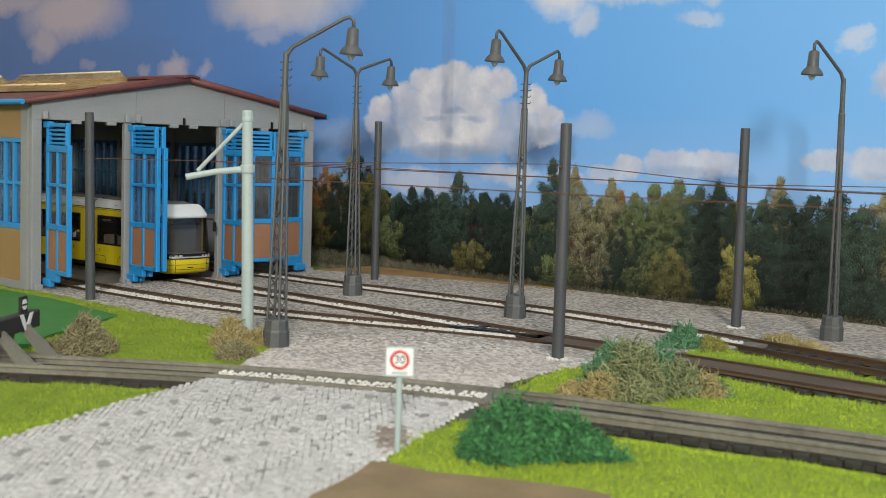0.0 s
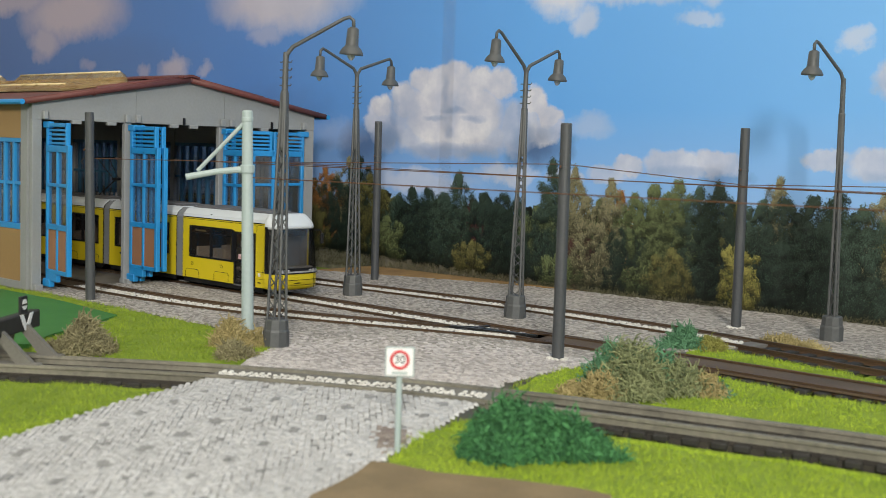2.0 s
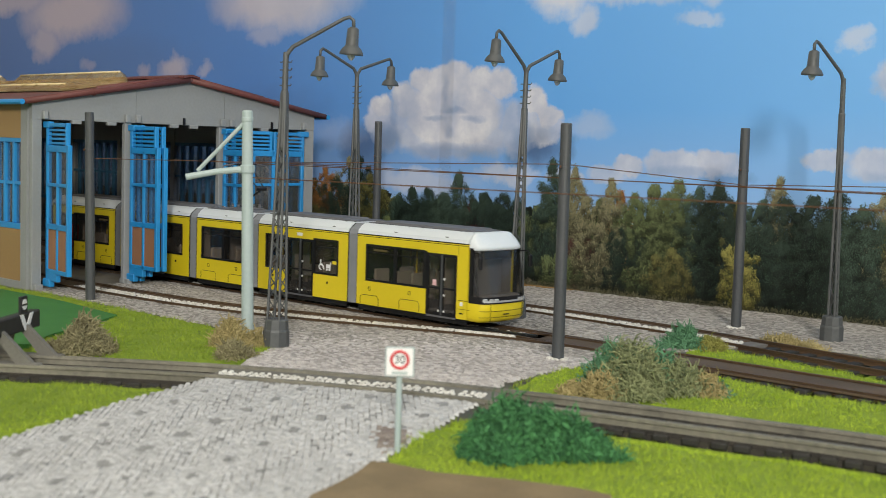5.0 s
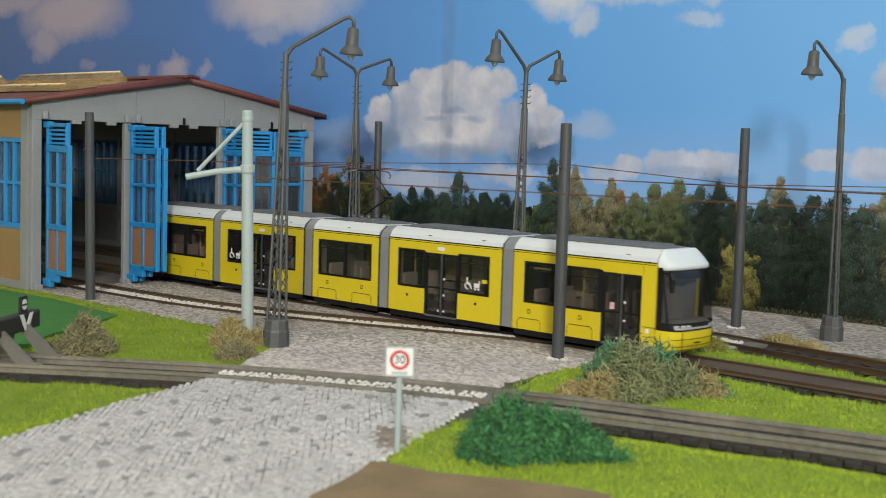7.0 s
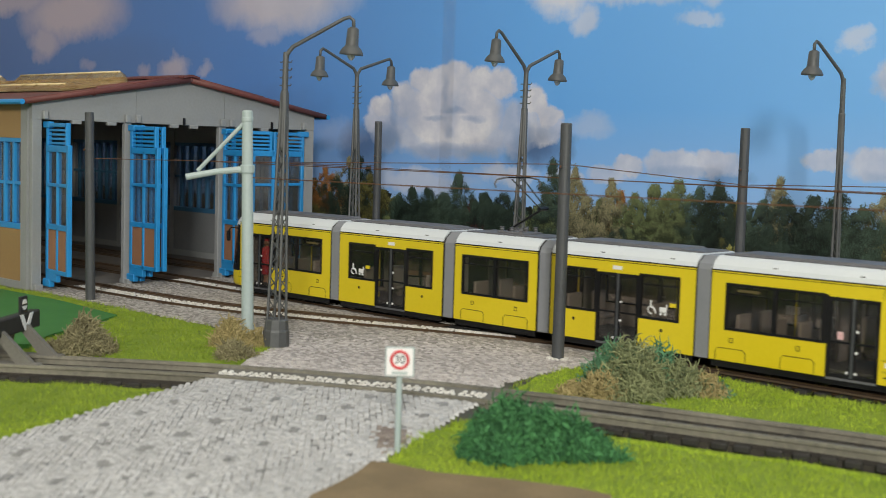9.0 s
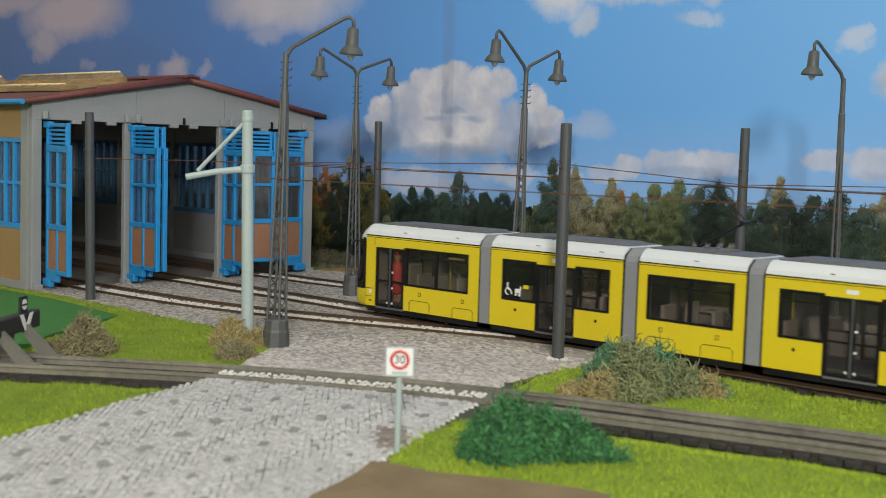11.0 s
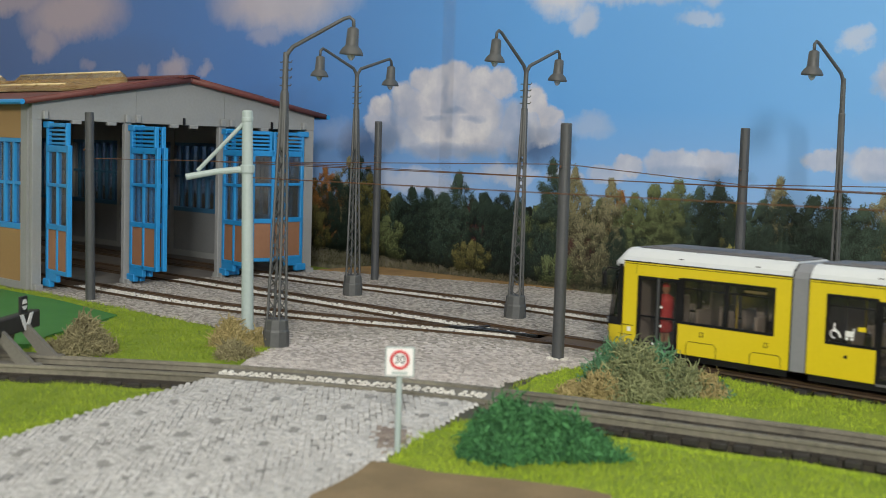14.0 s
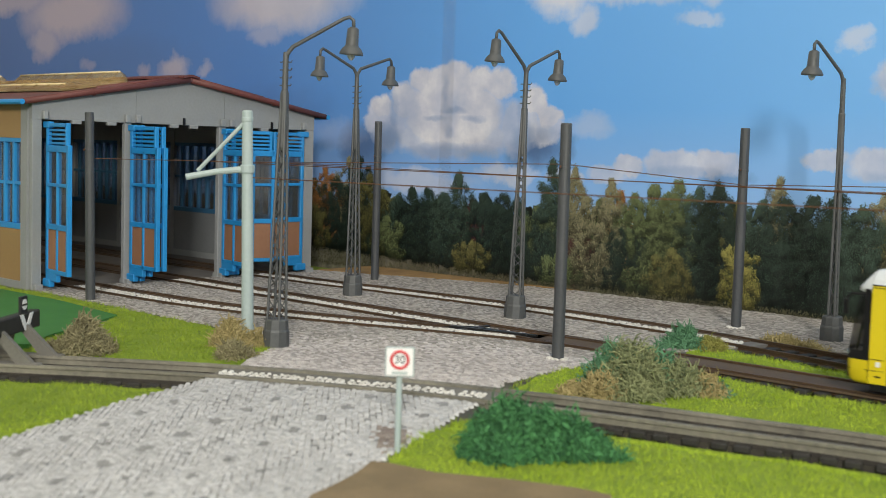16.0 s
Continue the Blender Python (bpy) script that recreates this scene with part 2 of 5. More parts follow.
# ---- ground plan ----
T2 = [(-38, 0), (0, 0), (30, 0), (95, 0)]
T1 = [(-38, -5.6), (-8, -5.6), (0, -5.55), (4, -5.4), (8.5, -5.05), (13.3, -4.0), (18.2, -2.3), (23.0, -0.55), (26.0, 0.0)]
T3 = [(-38, 5.2), (0, 5.25), (8.7, 5.8), (16, 6.35), (20, 6.35), (25, 6.1), (28, 5.75), (32, 5.1), (35.6, 4.5), (45, 3.4), (60, 2.6)]
TF = [(11.5, -23.0), (14.5, -20.3), (17.7, -17.6), (22.2, -14.25), (26.9, -11.6), (32.0, -9.6), (37.3, -8.05), (41.0, -7.1), (48, -5.9), (60, -4.8)]
YARD = [(-0.35, -8.3), (6.9, -8.25), (14.0, -8.35), (17.5, -8.9), (19.7, -9.9), (22.4, -13.7), (22.75, -14.3), (24.5, -19.1), (26.4, -23.4), (30.0, -31.5),
        (40.0, -31.5), (36.6, -24.0), (34.6, -20.0), (33.2, -17.0), (30.5, -11.0), (29.0, -8.2), (28.6, -5.0), (28.6, -2.6), (28.9, 0.9), (29.6, 3.8),
        (30.2, 7.0), (34.0, 6.7), (38.0, 6.2), (46.0, 5.2), (70.0, 4.4), (70.0, 19.0), (-0.35, 15.5)]
EARTH = [(35.0, -21.1), (34.8, -20.5), (34.6, -19.9), (34.3, -19.2), (33.8, -18.3), (34.1, -18.1), (35.4, -17.9), (36.8, -17.1), (38.2, -16.5), (39.0, -16.4), (44.5, -24.0), (40.0, -27.0)]
CARD = [(-3.0, -9.7), (1.5, -9.6), (5.0, -9.55), (10.0, -10.0), (11.5, -12.0), (13.0, -14.5), (14.6, -16.3), (13.0, -19.5), (4.0, -20.0), (-10.0, -16.0)]


def arrays(points):
    return np.array([p.x for p in points]), np.array([p.y for p in points])


def off_track(points, x, y):
    """Distance of plan points from a track's middle line."""
    px, py = arrays(points)
    best = np.full(np.shape(x), 1e9)
    for a, b in zip(px, py):
        best = np.minimum(best, np.hypot(x - a, y - b))
    return best


S1, S2, S3, SF = spline(T1), spline(T2), spline(T3), spline(TF, 0.2)

tagged(part("layout_board", box(B(), -60, 100, -60, 30, -3.0, -0.9), M_BOARD), "dark wooden baseboard under the model layout", "baseboard", kind="structure")


def grass_height(x, y):
    z = -0.06 + 0.07 * np.sin(x * 1.3 + 0.6 * y) * np.sin(y * 1.1) + 0.03 * np.sin(3.1 * x) * np.cos(2.7 * y)
    df = off_track(SF[::4], x, y)
    z = np.where(df < 3.2, z + (-0.44 - z) * np.clip((3.2 - df) / 1.5, 0, 1), z)
    for s in (S2, S3):
        d = off_track(s[::2], x, y)
        z = np.where(d < 1.9, np.minimum(z, -0.34 + 0.25 * np.clip(d - 1.4, 0, 1)), z)
    return z


def lawn():
    xs, ys = np.arange(-40, 72, 0.4), np.arange(-36, 16, 0.4)
    gx, gy = np.meshgrid(xs, ys)
    z = grass_height(gx, gy)
    paved = inside(YARD, gx, gy) | ((gx < 0) & (gy > -8.5))
    z = np.where(paved, -0.45, z)
    v = np.stack([gx.ravel(), gy.ravel(), z.ravel()], 1)
    n = len(xs)
    f = [(j * n + i, j * n + i + 1, (j + 1) * n + i + 1, (j + 1) * n + i) for j in range(len(ys) - 1) for i in range(n - 1)]
    return tagged(sheet("ground", v, f, M_GRASSBED), "bright green scatter ground of the model layout", "ground", kind="structure")


lawn()


def static_grass():
    rng = np.random.default_rng(4)
    n = 430000
    x, y = rng.uniform(-8, 46, n), rng.uniform(-25, 7.5, n)
    ex, ey = x + 0.14 * np.sin(9 * y) + rng.normal(0, 0.07, n), y + 0.12 * np.sin(8 * x) + rng.normal(0, 0.07, n)
    keep = ~inside(YARD, ex, ey) & ~inside(CARD, x, y) & ~inside(EARTH, ex, ey) & ~((x < 0.2) & (y > -8.6)) & (y < 0.62 * x - 0 + 40)
    keep &= (off_track(SF[::4], x, y) > 1.55) & (off_track(S2[::2], x, y) > 1.5) & (off_track(S3[::2], x, y) > 1.4)
    x, y = x[keep], y[keep]
    z = grass_height(x, y) - 0.03
    # fibres left of a slanting, ragged line take the darker green
    old = x + 0.25 * y + rng.normal(0, 0.8, len(x)) < 19.5
    for name, sel, material, label in (("static_grass", ~old, M_GRASS, "bright yellow-green static grass fibres on the layout"), ("darker_grass", old, M_GRASS_DARK, "darker olive-green static grass fibres near the depot")):
        gx, gy, gz, m = x[sel], y[sel], z[sel], int(sel.sum())
        a, h, w = rng.uniform(0, 6.28, m), rng.uniform(0.06, 0.17, m), rng.uniform(0.008, 0.017, m)
        lx, ly = rng.normal(0, 0.07, m), rng.normal(0, 0.07, m)
        v = np.empty((m, 3, 3))
        v[:, 0] = np.stack([gx - w * np.cos(a), gy - w * np.sin(a), gz], 1)
        v[:, 1] = np.stack([gx + w * np.cos(a), gy + w * np.sin(a), gz], 1)
        v[:, 2] = np.stack([gx + lx, gy + ly, gz + h], 1)
        tagged(sheet(name, v.reshape(-1, 3), np.arange(m * 3).reshape(-1, 3).tolist(), material), label, "grass", kind="stuff")


static_grass()


def flat_patch(name, outline, z0, z1, material, label, category):
    return tagged(part(name, prism(B(), outline, "z", z0, z1), material), label, category, kind="structure")


flat_patch("green_card", CARD, -0.4, 0.06, M_MAT, "smooth dark green card lying bare between the grass", "ground")
M_DRY = paint("dry_scatter", (0.17, 0.10, 0.04), (0.36, 0.22, 0.085), 0.95, 60, 1200, relief=0.5)
VERGE = [(-0.3, 9.5), (4.3, 11.3), (7.4, 12.55), (10.6, 13.55), (13.8, 14.2), (15.2, 14.62), (-0.3, 13.9)]
flat_patch("dry_verge", VERGE, -0.3, 0.035, M_DRY, "orange-brown dry scatter between the yard and the backdrop", "ground")
flat_patch("bare_earth", EARTH, -0.5, 0.1, M_EARTH, "bare brown earth path beside the paved road", "ground")


# ---- paving ----
M_ROADPIECE = paint("road_sett_piece", (0.30, 0.298, 0.295), (0.64, 0.635, 0.63), 0.85, 8, 1500, pieces=0.45)


def setts(name, x, y, ang, lx, ly, z, h, material, parent=None, seed=1):
    """Many small stone blocks with sloping sides, in one mesh."""
    rng = np.random.default_rng(seed)
    n = len(x)
    top = z + rng.normal(0, 0.006, n)
    c, s = np.cos(ang), np.sin(ang)
    v = np.empty((n, 8, 3))
    for k, (sx, sy, up) in enumerate([(-1, -1, 0), (1, -1, 0), (1, 1, 0), (-1, 1, 0), (-1, -1, 1), (1, -1, 1), (1, 1, 1), (-1, 1, 1)]):
        sh = 0.70 if up else 1.0
        u, w = sx * lx / 2 * sh * rng.uniform(0.85, 1.0, n), sy * ly / 2 * sh * rng.uniform(0.85, 1.0, n)
        v[:, k] = np.stack([x + u * c - w * s, y + u * s + w * c, top if up else np.full(n, z - h)], 1)
    base = (np.arange(n) * 8)[:, None]
    f = np.concatenate([base + np.array(q) for q in ((4, 5, 6, 7), (0, 1, 5, 4), (1, 2, 6, 5), (2, 3, 7, 6), (3, 0, 4, 7))]).tolist()
    return sheet(name, v.reshape(-1, 3), f, material, parent)


def yard():
    bed = flat_patch("pavement", YARD, -0.45, -0.05, M_MORTAR, "pale grey cobbled yard and road of small setts", "pavement")
    # yard setts lie in rows along the tracks, bent into flat arcs near the road
    gu, gv = np.meshgrid(np.arange(-2, 48, 0.168), np.arange(-26, 18, 0.138))
    rng = np.random.default_rng(2)
    gu = gu + rng.uniform(0, 0.168, gu.shape[0])[:, None]
    x, y = gu.ravel(), gv.ravel()
    bend = 0.13 * np.cos(x * 2 * math.pi / 2.3) * np.clip((4.0 - y) / 6.0, 0.1, 1.0)
    y = y + bend
    ok = (x > -0.3) & (x < 46) & (y < 16.5)
    x, y = x[ok], y[ok]
    ok = inside(YARD, x, y) & ~inside(VERGE, x, y + 0.12 * np.sin(5 * x) + rng.normal(0, 0.1, len(x)))
    for s in (S1, S2, S3, SF):
        ok[ok] &= off_track(s[::1], x[ok], y[ok]) > 1.03
    fx, fy = arrays(SF)
    ok &= y > np.interp(x, fx, fy)
    x, y = x[ok], y[ok]
    tilt = -0.355 * np.sin(x * 2 * math.pi / 2.3) * np.clip((4.0 - y) / 6.0, 0.1, 1.0)
    x, y, tilt = x + rng.normal(0, 0.008, len(x)), y + rng.normal(0, 0.006, len(x)), tilt + rng.normal(0, 0.05, len(x))
    # setts get a paler colour in the near right part of the yard
    nearer = (x - y + rng.normal(0, 2.2, len(x)) > 27) & (y < -2.5)
    for name, sel, material, label in (("setts", ~nearer, M_SETT, "small worn brownish-grey setts"), ("near_setts", nearer, M_SETT_NEAR, "small pale pinkish-grey setts of the near part of the yard")):
        tagged(setts(name, x[sel], y[sel], tilt[sel], 0.205, 0.135, 0.0, 0.07, material, bed), label, kind="stuff")
    # the road is laid in waving rows, in strips along its length
    rot, row = radians(-66.5), radians(135)
    gs, gc = np.meshgrid(np.arange(-60, 30, 0.175), np.arange(-20, 25, 0.143))
    gs = gs + rng.uniform(0, 0.175, gs.shape[0])[:, None]
    x, y = (gs * math.cos(row) - gc * math.sin(row)).ravel(), (gs * math.sin(row) + gc * math.cos(row)).ravel()

    def along(x, y):
        return (x - 25.34) * math.cos(rot) + (y + 17.73) * math.sin(rot), -(x - 25.34) * math.sin(rot) + (y + 17.73) * math.cos(rot)
    u, w = along(x, y)
    wave = 0.06 * np.sin(w * 2 * math.pi / 2.22)
    x, y = x - wave * math.sin(row), y + wave * math.cos(row)
    ok = inside(YARD, x, y) & (y < np.interp(x, fx, fy)) & (off_track(SF, x, y) > 1.03)
    x, y = x[ok], y[ok]
    u, w = along(x, y)
    bent = 0.06 * 2 * math.pi / 2.22 * np.cos(w * 2 * math.pi / 2.22) * math.sin(row - rot)
    rot = row + bent
    iu, iw = np.round(u / 1.6), np.round(w / 2.22)
    ox = x - 25.34 - 1.6 * iu * math.cos(radians(-66.5)) + 2.22 * iw * math.sin(radians(-66.5))
    oy = y + 17.73 - 1.6 * iu * math.sin(radians(-66.5)) - 2.22 * iw * math.cos(radians(-66.5))
    spot = np.hypot((ox * math.cos(row) + oy * math.sin(row)) / 0.3, (oy * math.cos(row) - ox * math.sin(row)) / 0.15) < 0.85 + 0.3 * np.sin(iu * 12.9 + iw * 7.3)
    spot |= (np.abs(np.abs(w - 2.22 * iw) - 1.11) < 0.1) & (rng.random(len(x)) < 0.3)
    sx, sy = x - 32.1, y + 16.0
    stain = np.hypot((sx * math.cos(row) + sy * math.sin(row)) / 1.6, (sy * math.cos(row) - sx * math.sin(row)) / 0.5) + rng.normal(0, 0.22, len(x)) < 0.75
    stain &= ~spot
    near = (y < -19.0) & (x > 30.6) & (x < 34.6) & ~spot
    jx, jy, ja = x + rng.normal(0, 0.012, len(x)), y + rng.normal(0, 0.012, len(x)), rot + rng.normal(0, 0.1, len(x))
    pick = np.flatnonzero(near)[:300]
    rest = np.ones(len(x), bool)
    rest[pick] = False
    for name, sel, material in (("road_setts", rest & ~spot & ~stain, M_ROADSETT), ("stained_setts", rest & stain, M_STAINSETT), ("dark_setts", rest & spot, M_DARKSETT)):
        tagged(setts(name, jx[sel], jy[sel], ja[sel], 0.235, 0.178, 0.0, 0.07, material, bed, 8), "pale grey road setts in waving rows" if material is M_ROADSETT else "darker stained setts in the road", kind="stuff")
    one = setts("sett", np.zeros(1), np.zeros(1), np.zeros(1), 0.235, 0.178, 0.0, 0.07, M_ROADPIECE, bed, 3)
    for k, i in enumerate(pick):
        ob = one if k == 0 else new("sett", one.data)
        ob.parent = bed
        ob.matrix_local = pose(jx[i] * K, jy[i] * K, 0, 0, 0, math.degrees(ja[i]))
    return bed


PAVE = yard()


# ---- tracks ----
def offset_line(pts, d):
    out = []
    for i, p in enumerate(pts):
        t = (pts[min(i + 1, len(pts) - 1)] - pts[max(i - 1, 0)]).normalized()
        out.append(Vector((p.x - t.y * d, p.y + t.x * d, 0)))
    return out


def sweep(bm, pts, section):
    """Runs an upright (across, z) section along a plan line."""
    rings = []
    for i, p in enumerate(pts):
        t = (pts[min(i + 1, len(pts) - 1)] - pts[max(i - 1, 0)]).normalized()
        rings.append([bm.verts.new((p.x - t.y * a, p.y + t.x * a, z)) for a, z in section])
    n = len(section)
    for a, b in zip(rings, rings[1:]):
        for k in range(n):
            bm.faces.new((a[k], a[(k + 1) % n], b[(k + 1) % n], b[k]))
    bm.faces.new(rings[0][::-1])
    bm.faces.new(rings[-1])
    return bm


def rail_section(zt, h, w):
    return [(-w, zt), (w, zt), (w, zt - 0.3 * h), (w * 0.45, zt - 0.4 * h), (w * 0.45, zt - 0.8 * h), (w * 1.8, zt - h), (-w * 1.8, zt - h), (-w * 0.45, zt - 0.8 * h), (-w * 0.45, zt - 0.35 * h), (-w, zt - 0.25 * h)]


def track(name, pts, zt, material, label, w=0.055, h=0.24, sleepers=(), pale=(), guard=(), bed=(), bed_mat=None, under=(), span=(-0.6, 0.12)):
    root = thing(name, 0, 0, 0, label, "railway track", kind="structure")
    for d in (0.86, -0.86):
        rail = part("rail", sweep(B(), offset_line(pts, d), rail_section(zt, h, w)), [material, M_DIRTSHADE], root)
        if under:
            # the shadow line under the rail head is painted black on web and foot
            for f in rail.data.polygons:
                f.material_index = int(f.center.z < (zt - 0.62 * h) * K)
    for x0, x1 in guard:
        seg = [p for p in pts if x0 <= p.x <= x1]
        for d in (0.70, -0.70):
            part("check_rail", sweep(B(), offset_line(seg, d), [(-0.03, zt - 0.02), (0.03, zt - 0.02), (0.03, zt - h), (-0.03, zt - h)]), material, root)
    for x0, x1 in bed:
        seg = [p for p in pts if x0 <= p.x <= x1]
        part("track_bed", sweep(B(), seg, [(-1.02, -0.06), (-1.02, 0.0), (1.02, 0.0), (1.02, -0.06)]), bed_mat, root)
    for x0, x1 in under:
        seg = [p for p in pts if x0 <= p.x <= x1]
        part("dirt_bed", sweep(B(), seg, [(-1.16, -0.5), (-1.12, -0.27), (1.12, -0.27), (1.16, -0.5)]), M_DIRTSHADE, root, "dark dirt between the sleepers")
    shared = None
    for x0, x1 in sleepers:
        acc, last = 0.0, None
        for a, b in zip(pts, pts[1:]):
            acc += (b - a).length
            if acc < 0.62:
                continue
            acc = 0.0
            if not x0 <= a.x <= x1:
                continue
            if shared is None:
                shared = part("sleeper", box(B(), -0.22, 0.22, -1.27, 1.27, -0.2, 0, 0.04), M_SLEEPER, root)
                sl = shared
            else:
                sl = new("sleeper", shared.data)
                sl.parent = root
            sl.matrix_local = pose(a.x * K, a.y * K, (zt - h + (0.06 if a.x > 25 else 0.0)) * K, 0, 0, math.degrees(math.atan2(b.y - a.y, b.x - a.x)))
    for x0, x1 in pale:
        xs, ys, an = [], [], []
        for a, b in zip(pts, pts[1:]):
            if not x0 <= a.x <= x1:
                continue
            t = (b - a).normalized()
            m = max(1, round((b - a).length / 0.17))
            for k in range(m):
                c = a.lerp(b, k / m)
                for d in np.arange(span[0] + 0.02, span[1] + 0.02, 0.155):
                    if random.random() < 0.2:
                        continue
                    j = 0.05 * random.uniform(-1, 1)
                    xs.append(c.x - t.y * d + j * t.x), ys.append(c.y + t.x * d + j * t.y), an.append(math.atan2(t.y, t.x) + random.uniform(-0.25, 0.25))
        ob = setts("infill_setts", np.array(xs), np.array(ys), np.array(an), 0.14, 0.125, 0.055, 0.09, M_SETT_PALE, root, 5)
        tagged(ob, "pale setts laid between the rails", kind="stuff")
    return root


track("track_1", S1, 0.07, M_RAIL, "rusty branch track set into the cobbles", pale=[(0, 20.3)], guard=[(-20, 20)], bed=[(-37, 24)], bed_mat=M_BROWNBED)
track("track_2", S2, 0.08, M_RAIL, "rusty main track leading out of the depot", pale=[(0, 23)], guard=[(-20, 27)], sleepers=[(28.5, 60)], bed=[(-37, 45)], bed_mat=M_BROWNBED)
track("track_3", S3, 0.07, M_RAIL, "brown far track curving past the yard", pale=[(0, 29.3)], guard=[(-20, 29)], sleepers=[(29.3, 58)], bed=[(-37, 29.3)], bed_mat=M_BROWNBED)
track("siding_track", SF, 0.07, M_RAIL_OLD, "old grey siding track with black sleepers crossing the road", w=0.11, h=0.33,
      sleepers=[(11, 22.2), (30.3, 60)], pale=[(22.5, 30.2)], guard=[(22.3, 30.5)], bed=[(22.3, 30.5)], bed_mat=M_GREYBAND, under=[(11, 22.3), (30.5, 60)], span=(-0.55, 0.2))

# ---- backdrop ----
BACK = Matrix.Translation((0, 14.0 * K, 0)) @ pose(0, 0, 0, 0, 0, math.degrees(math.atan(0.045)))
"""Printed clouds, in centimetres along and up the board: middle, half-width, half-height and strength."""
CUMULUS = [(5.4, 9.0, 4.3, 2.5, 1.0), (5.9, 11.25, 1.25, 0.95, 1.0), (3.25, 10.95, 1.2, 0.95, 1.0), (4.5, 11.15, 1.1, 0.75, 1.0), (7.4, 11.0, 1.2, 0.8, 1.0), (8.8, 10.7, 1.15, 0.95, 1.0), (1.7, 9.9, 1.15, 1.2, 1.0),
           (0.6, 8.5, 1.7, 1.7, 0.85), (10.2, 8.4, 1.6, 1.7, 0.85), (-0.75, 8.75, 0.75, 0.95, 0.9), (-0.1, 9.5, 0.9, 0.8, 1.0), (11.3, 9.75, 0.95, 0.95, 1.0), (12.2, 9.0, 0.85, 0.75, 1.0), (12.0, 8.2, 1.2, 0.9, 0.8), (5.3, 7.75, 5.1, 1.3, 0.9),
           (20.0, 6.7, 2.3, 0.75, 0.8), (22.3, 6.8, 1.5, 0.75, 0.85), (17.2, 6.6, 0.8, 0.6, 0.85), (15.9, 6.1, 1.3, 0.5, 0.7), (27.6, 7.2, 1.3, 0.5, 0.75), (30.2, 6.9, 1.7, 0.8, 0.8), (31.2, 10.7, 1.7, 1.2, 0.8), (13.3, 5.9, 1.2, 0.5, 0.7)]
VEILS = [(-41.0, 17.9, 6.5, 1.2, 0.7), (-33.0, 16.6, 7.6, 2.3, 0.85), (-36.6, 14.6, 2.4, 1.5, 0.7), (-30.6, 12.6, 1.0, 0.5, 0.35), (-37.6, 13.4, 1.1, 0.6, 0.45), (-9.2, 16.3, 7.2, 2.2, 0.85), (-10.4, 14.1, 1.9, 0.8, 0.45), (-20.1, 12.3, 1.8, 1.0, 0.75), (-23.5, 12.1, 0.8, 0.5, 0.5), (-16.8, 12.1, 0.8, 0.5, 0.5),
         (12.7, 15.4, 2.0, 1.5, 0.85), (14.3, 14.0, 1.0, 0.8, 0.65), (16.0, 15.4, 3.4, 0.8, 0.75), (20.4, 15.3, 3.4, 0.9, 0.6), (21.0, 13.85, 1.2, 0.4, 0.5), (14.6, 8.5, 1.8, 0.7, 0.4), (-3.6, 8.0, 2.4, 1.0, 0.2), (3.0, 5.3, 4.5, 0.75, 0.6), (9.6, 5.8, 2.4, 0.6, 0.7),
         (28.8, 12.6, 0.9, 0.55, 0.6), (31.5, 14.4, 1.8, 0.6, 0.6), (42, 12, 6, 2.5, 0.8), (-58, 12, 9, 3, 0.8)]
GLOOM = [(-1.5, 7.3, 2.2, 1.6, 0.95), (11.6, 7.3, 2.2, 1.3, 0.9), (-26, 12.5, 9, 2.2, 0.3), (22.8, 6.3, 1.5, 0.5, 0.5), (-10, 9.0, 6, 2.0, 0.3)]
FOLDS = [(1.6, 8.4, 1.6, 2.2, 0.4), (9.6, 8.3, 1.3, 2.0, 0.35), (0.95, 9.1, 0.5, 1.5, 0.75), (0.5, 7.6, 1.5, 1.1, 0.9), (10.5, 7.6, 1.1, 1.2, 0.85), (10.35, 9.5, 0.4, 1.5, 0.7), (4.2, 8.85, 0.95, 0.22, 0.6), (7.0, 8.85, 0.95, 0.24, 0.6), (5.6, 9.3, 1.0, 0.24, 0.6), (4.9, 10.2, 0.22, 1.0, 0.4), (5.2, 8.1, 0.4, 0.45, 0.5), (5.3, 6.9, 5.0, 0.6, 0.75),
         (2.3, 7.7, 0.9, 0.9, 0.35), (8.6, 7.8, 0.8, 0.8, 0.35), (20.4, 6.3, 2.4, 0.35, 0.5), (30.6, 6.4, 1.6, 0.4, 0.4), (-28.5, 15.6, 2.6, 1.6, 0.6), (-8.5, 14.9, 3.4, 0.7, 0.45), (12.0, 8.0, 0.9, 0.5, 0.45)]


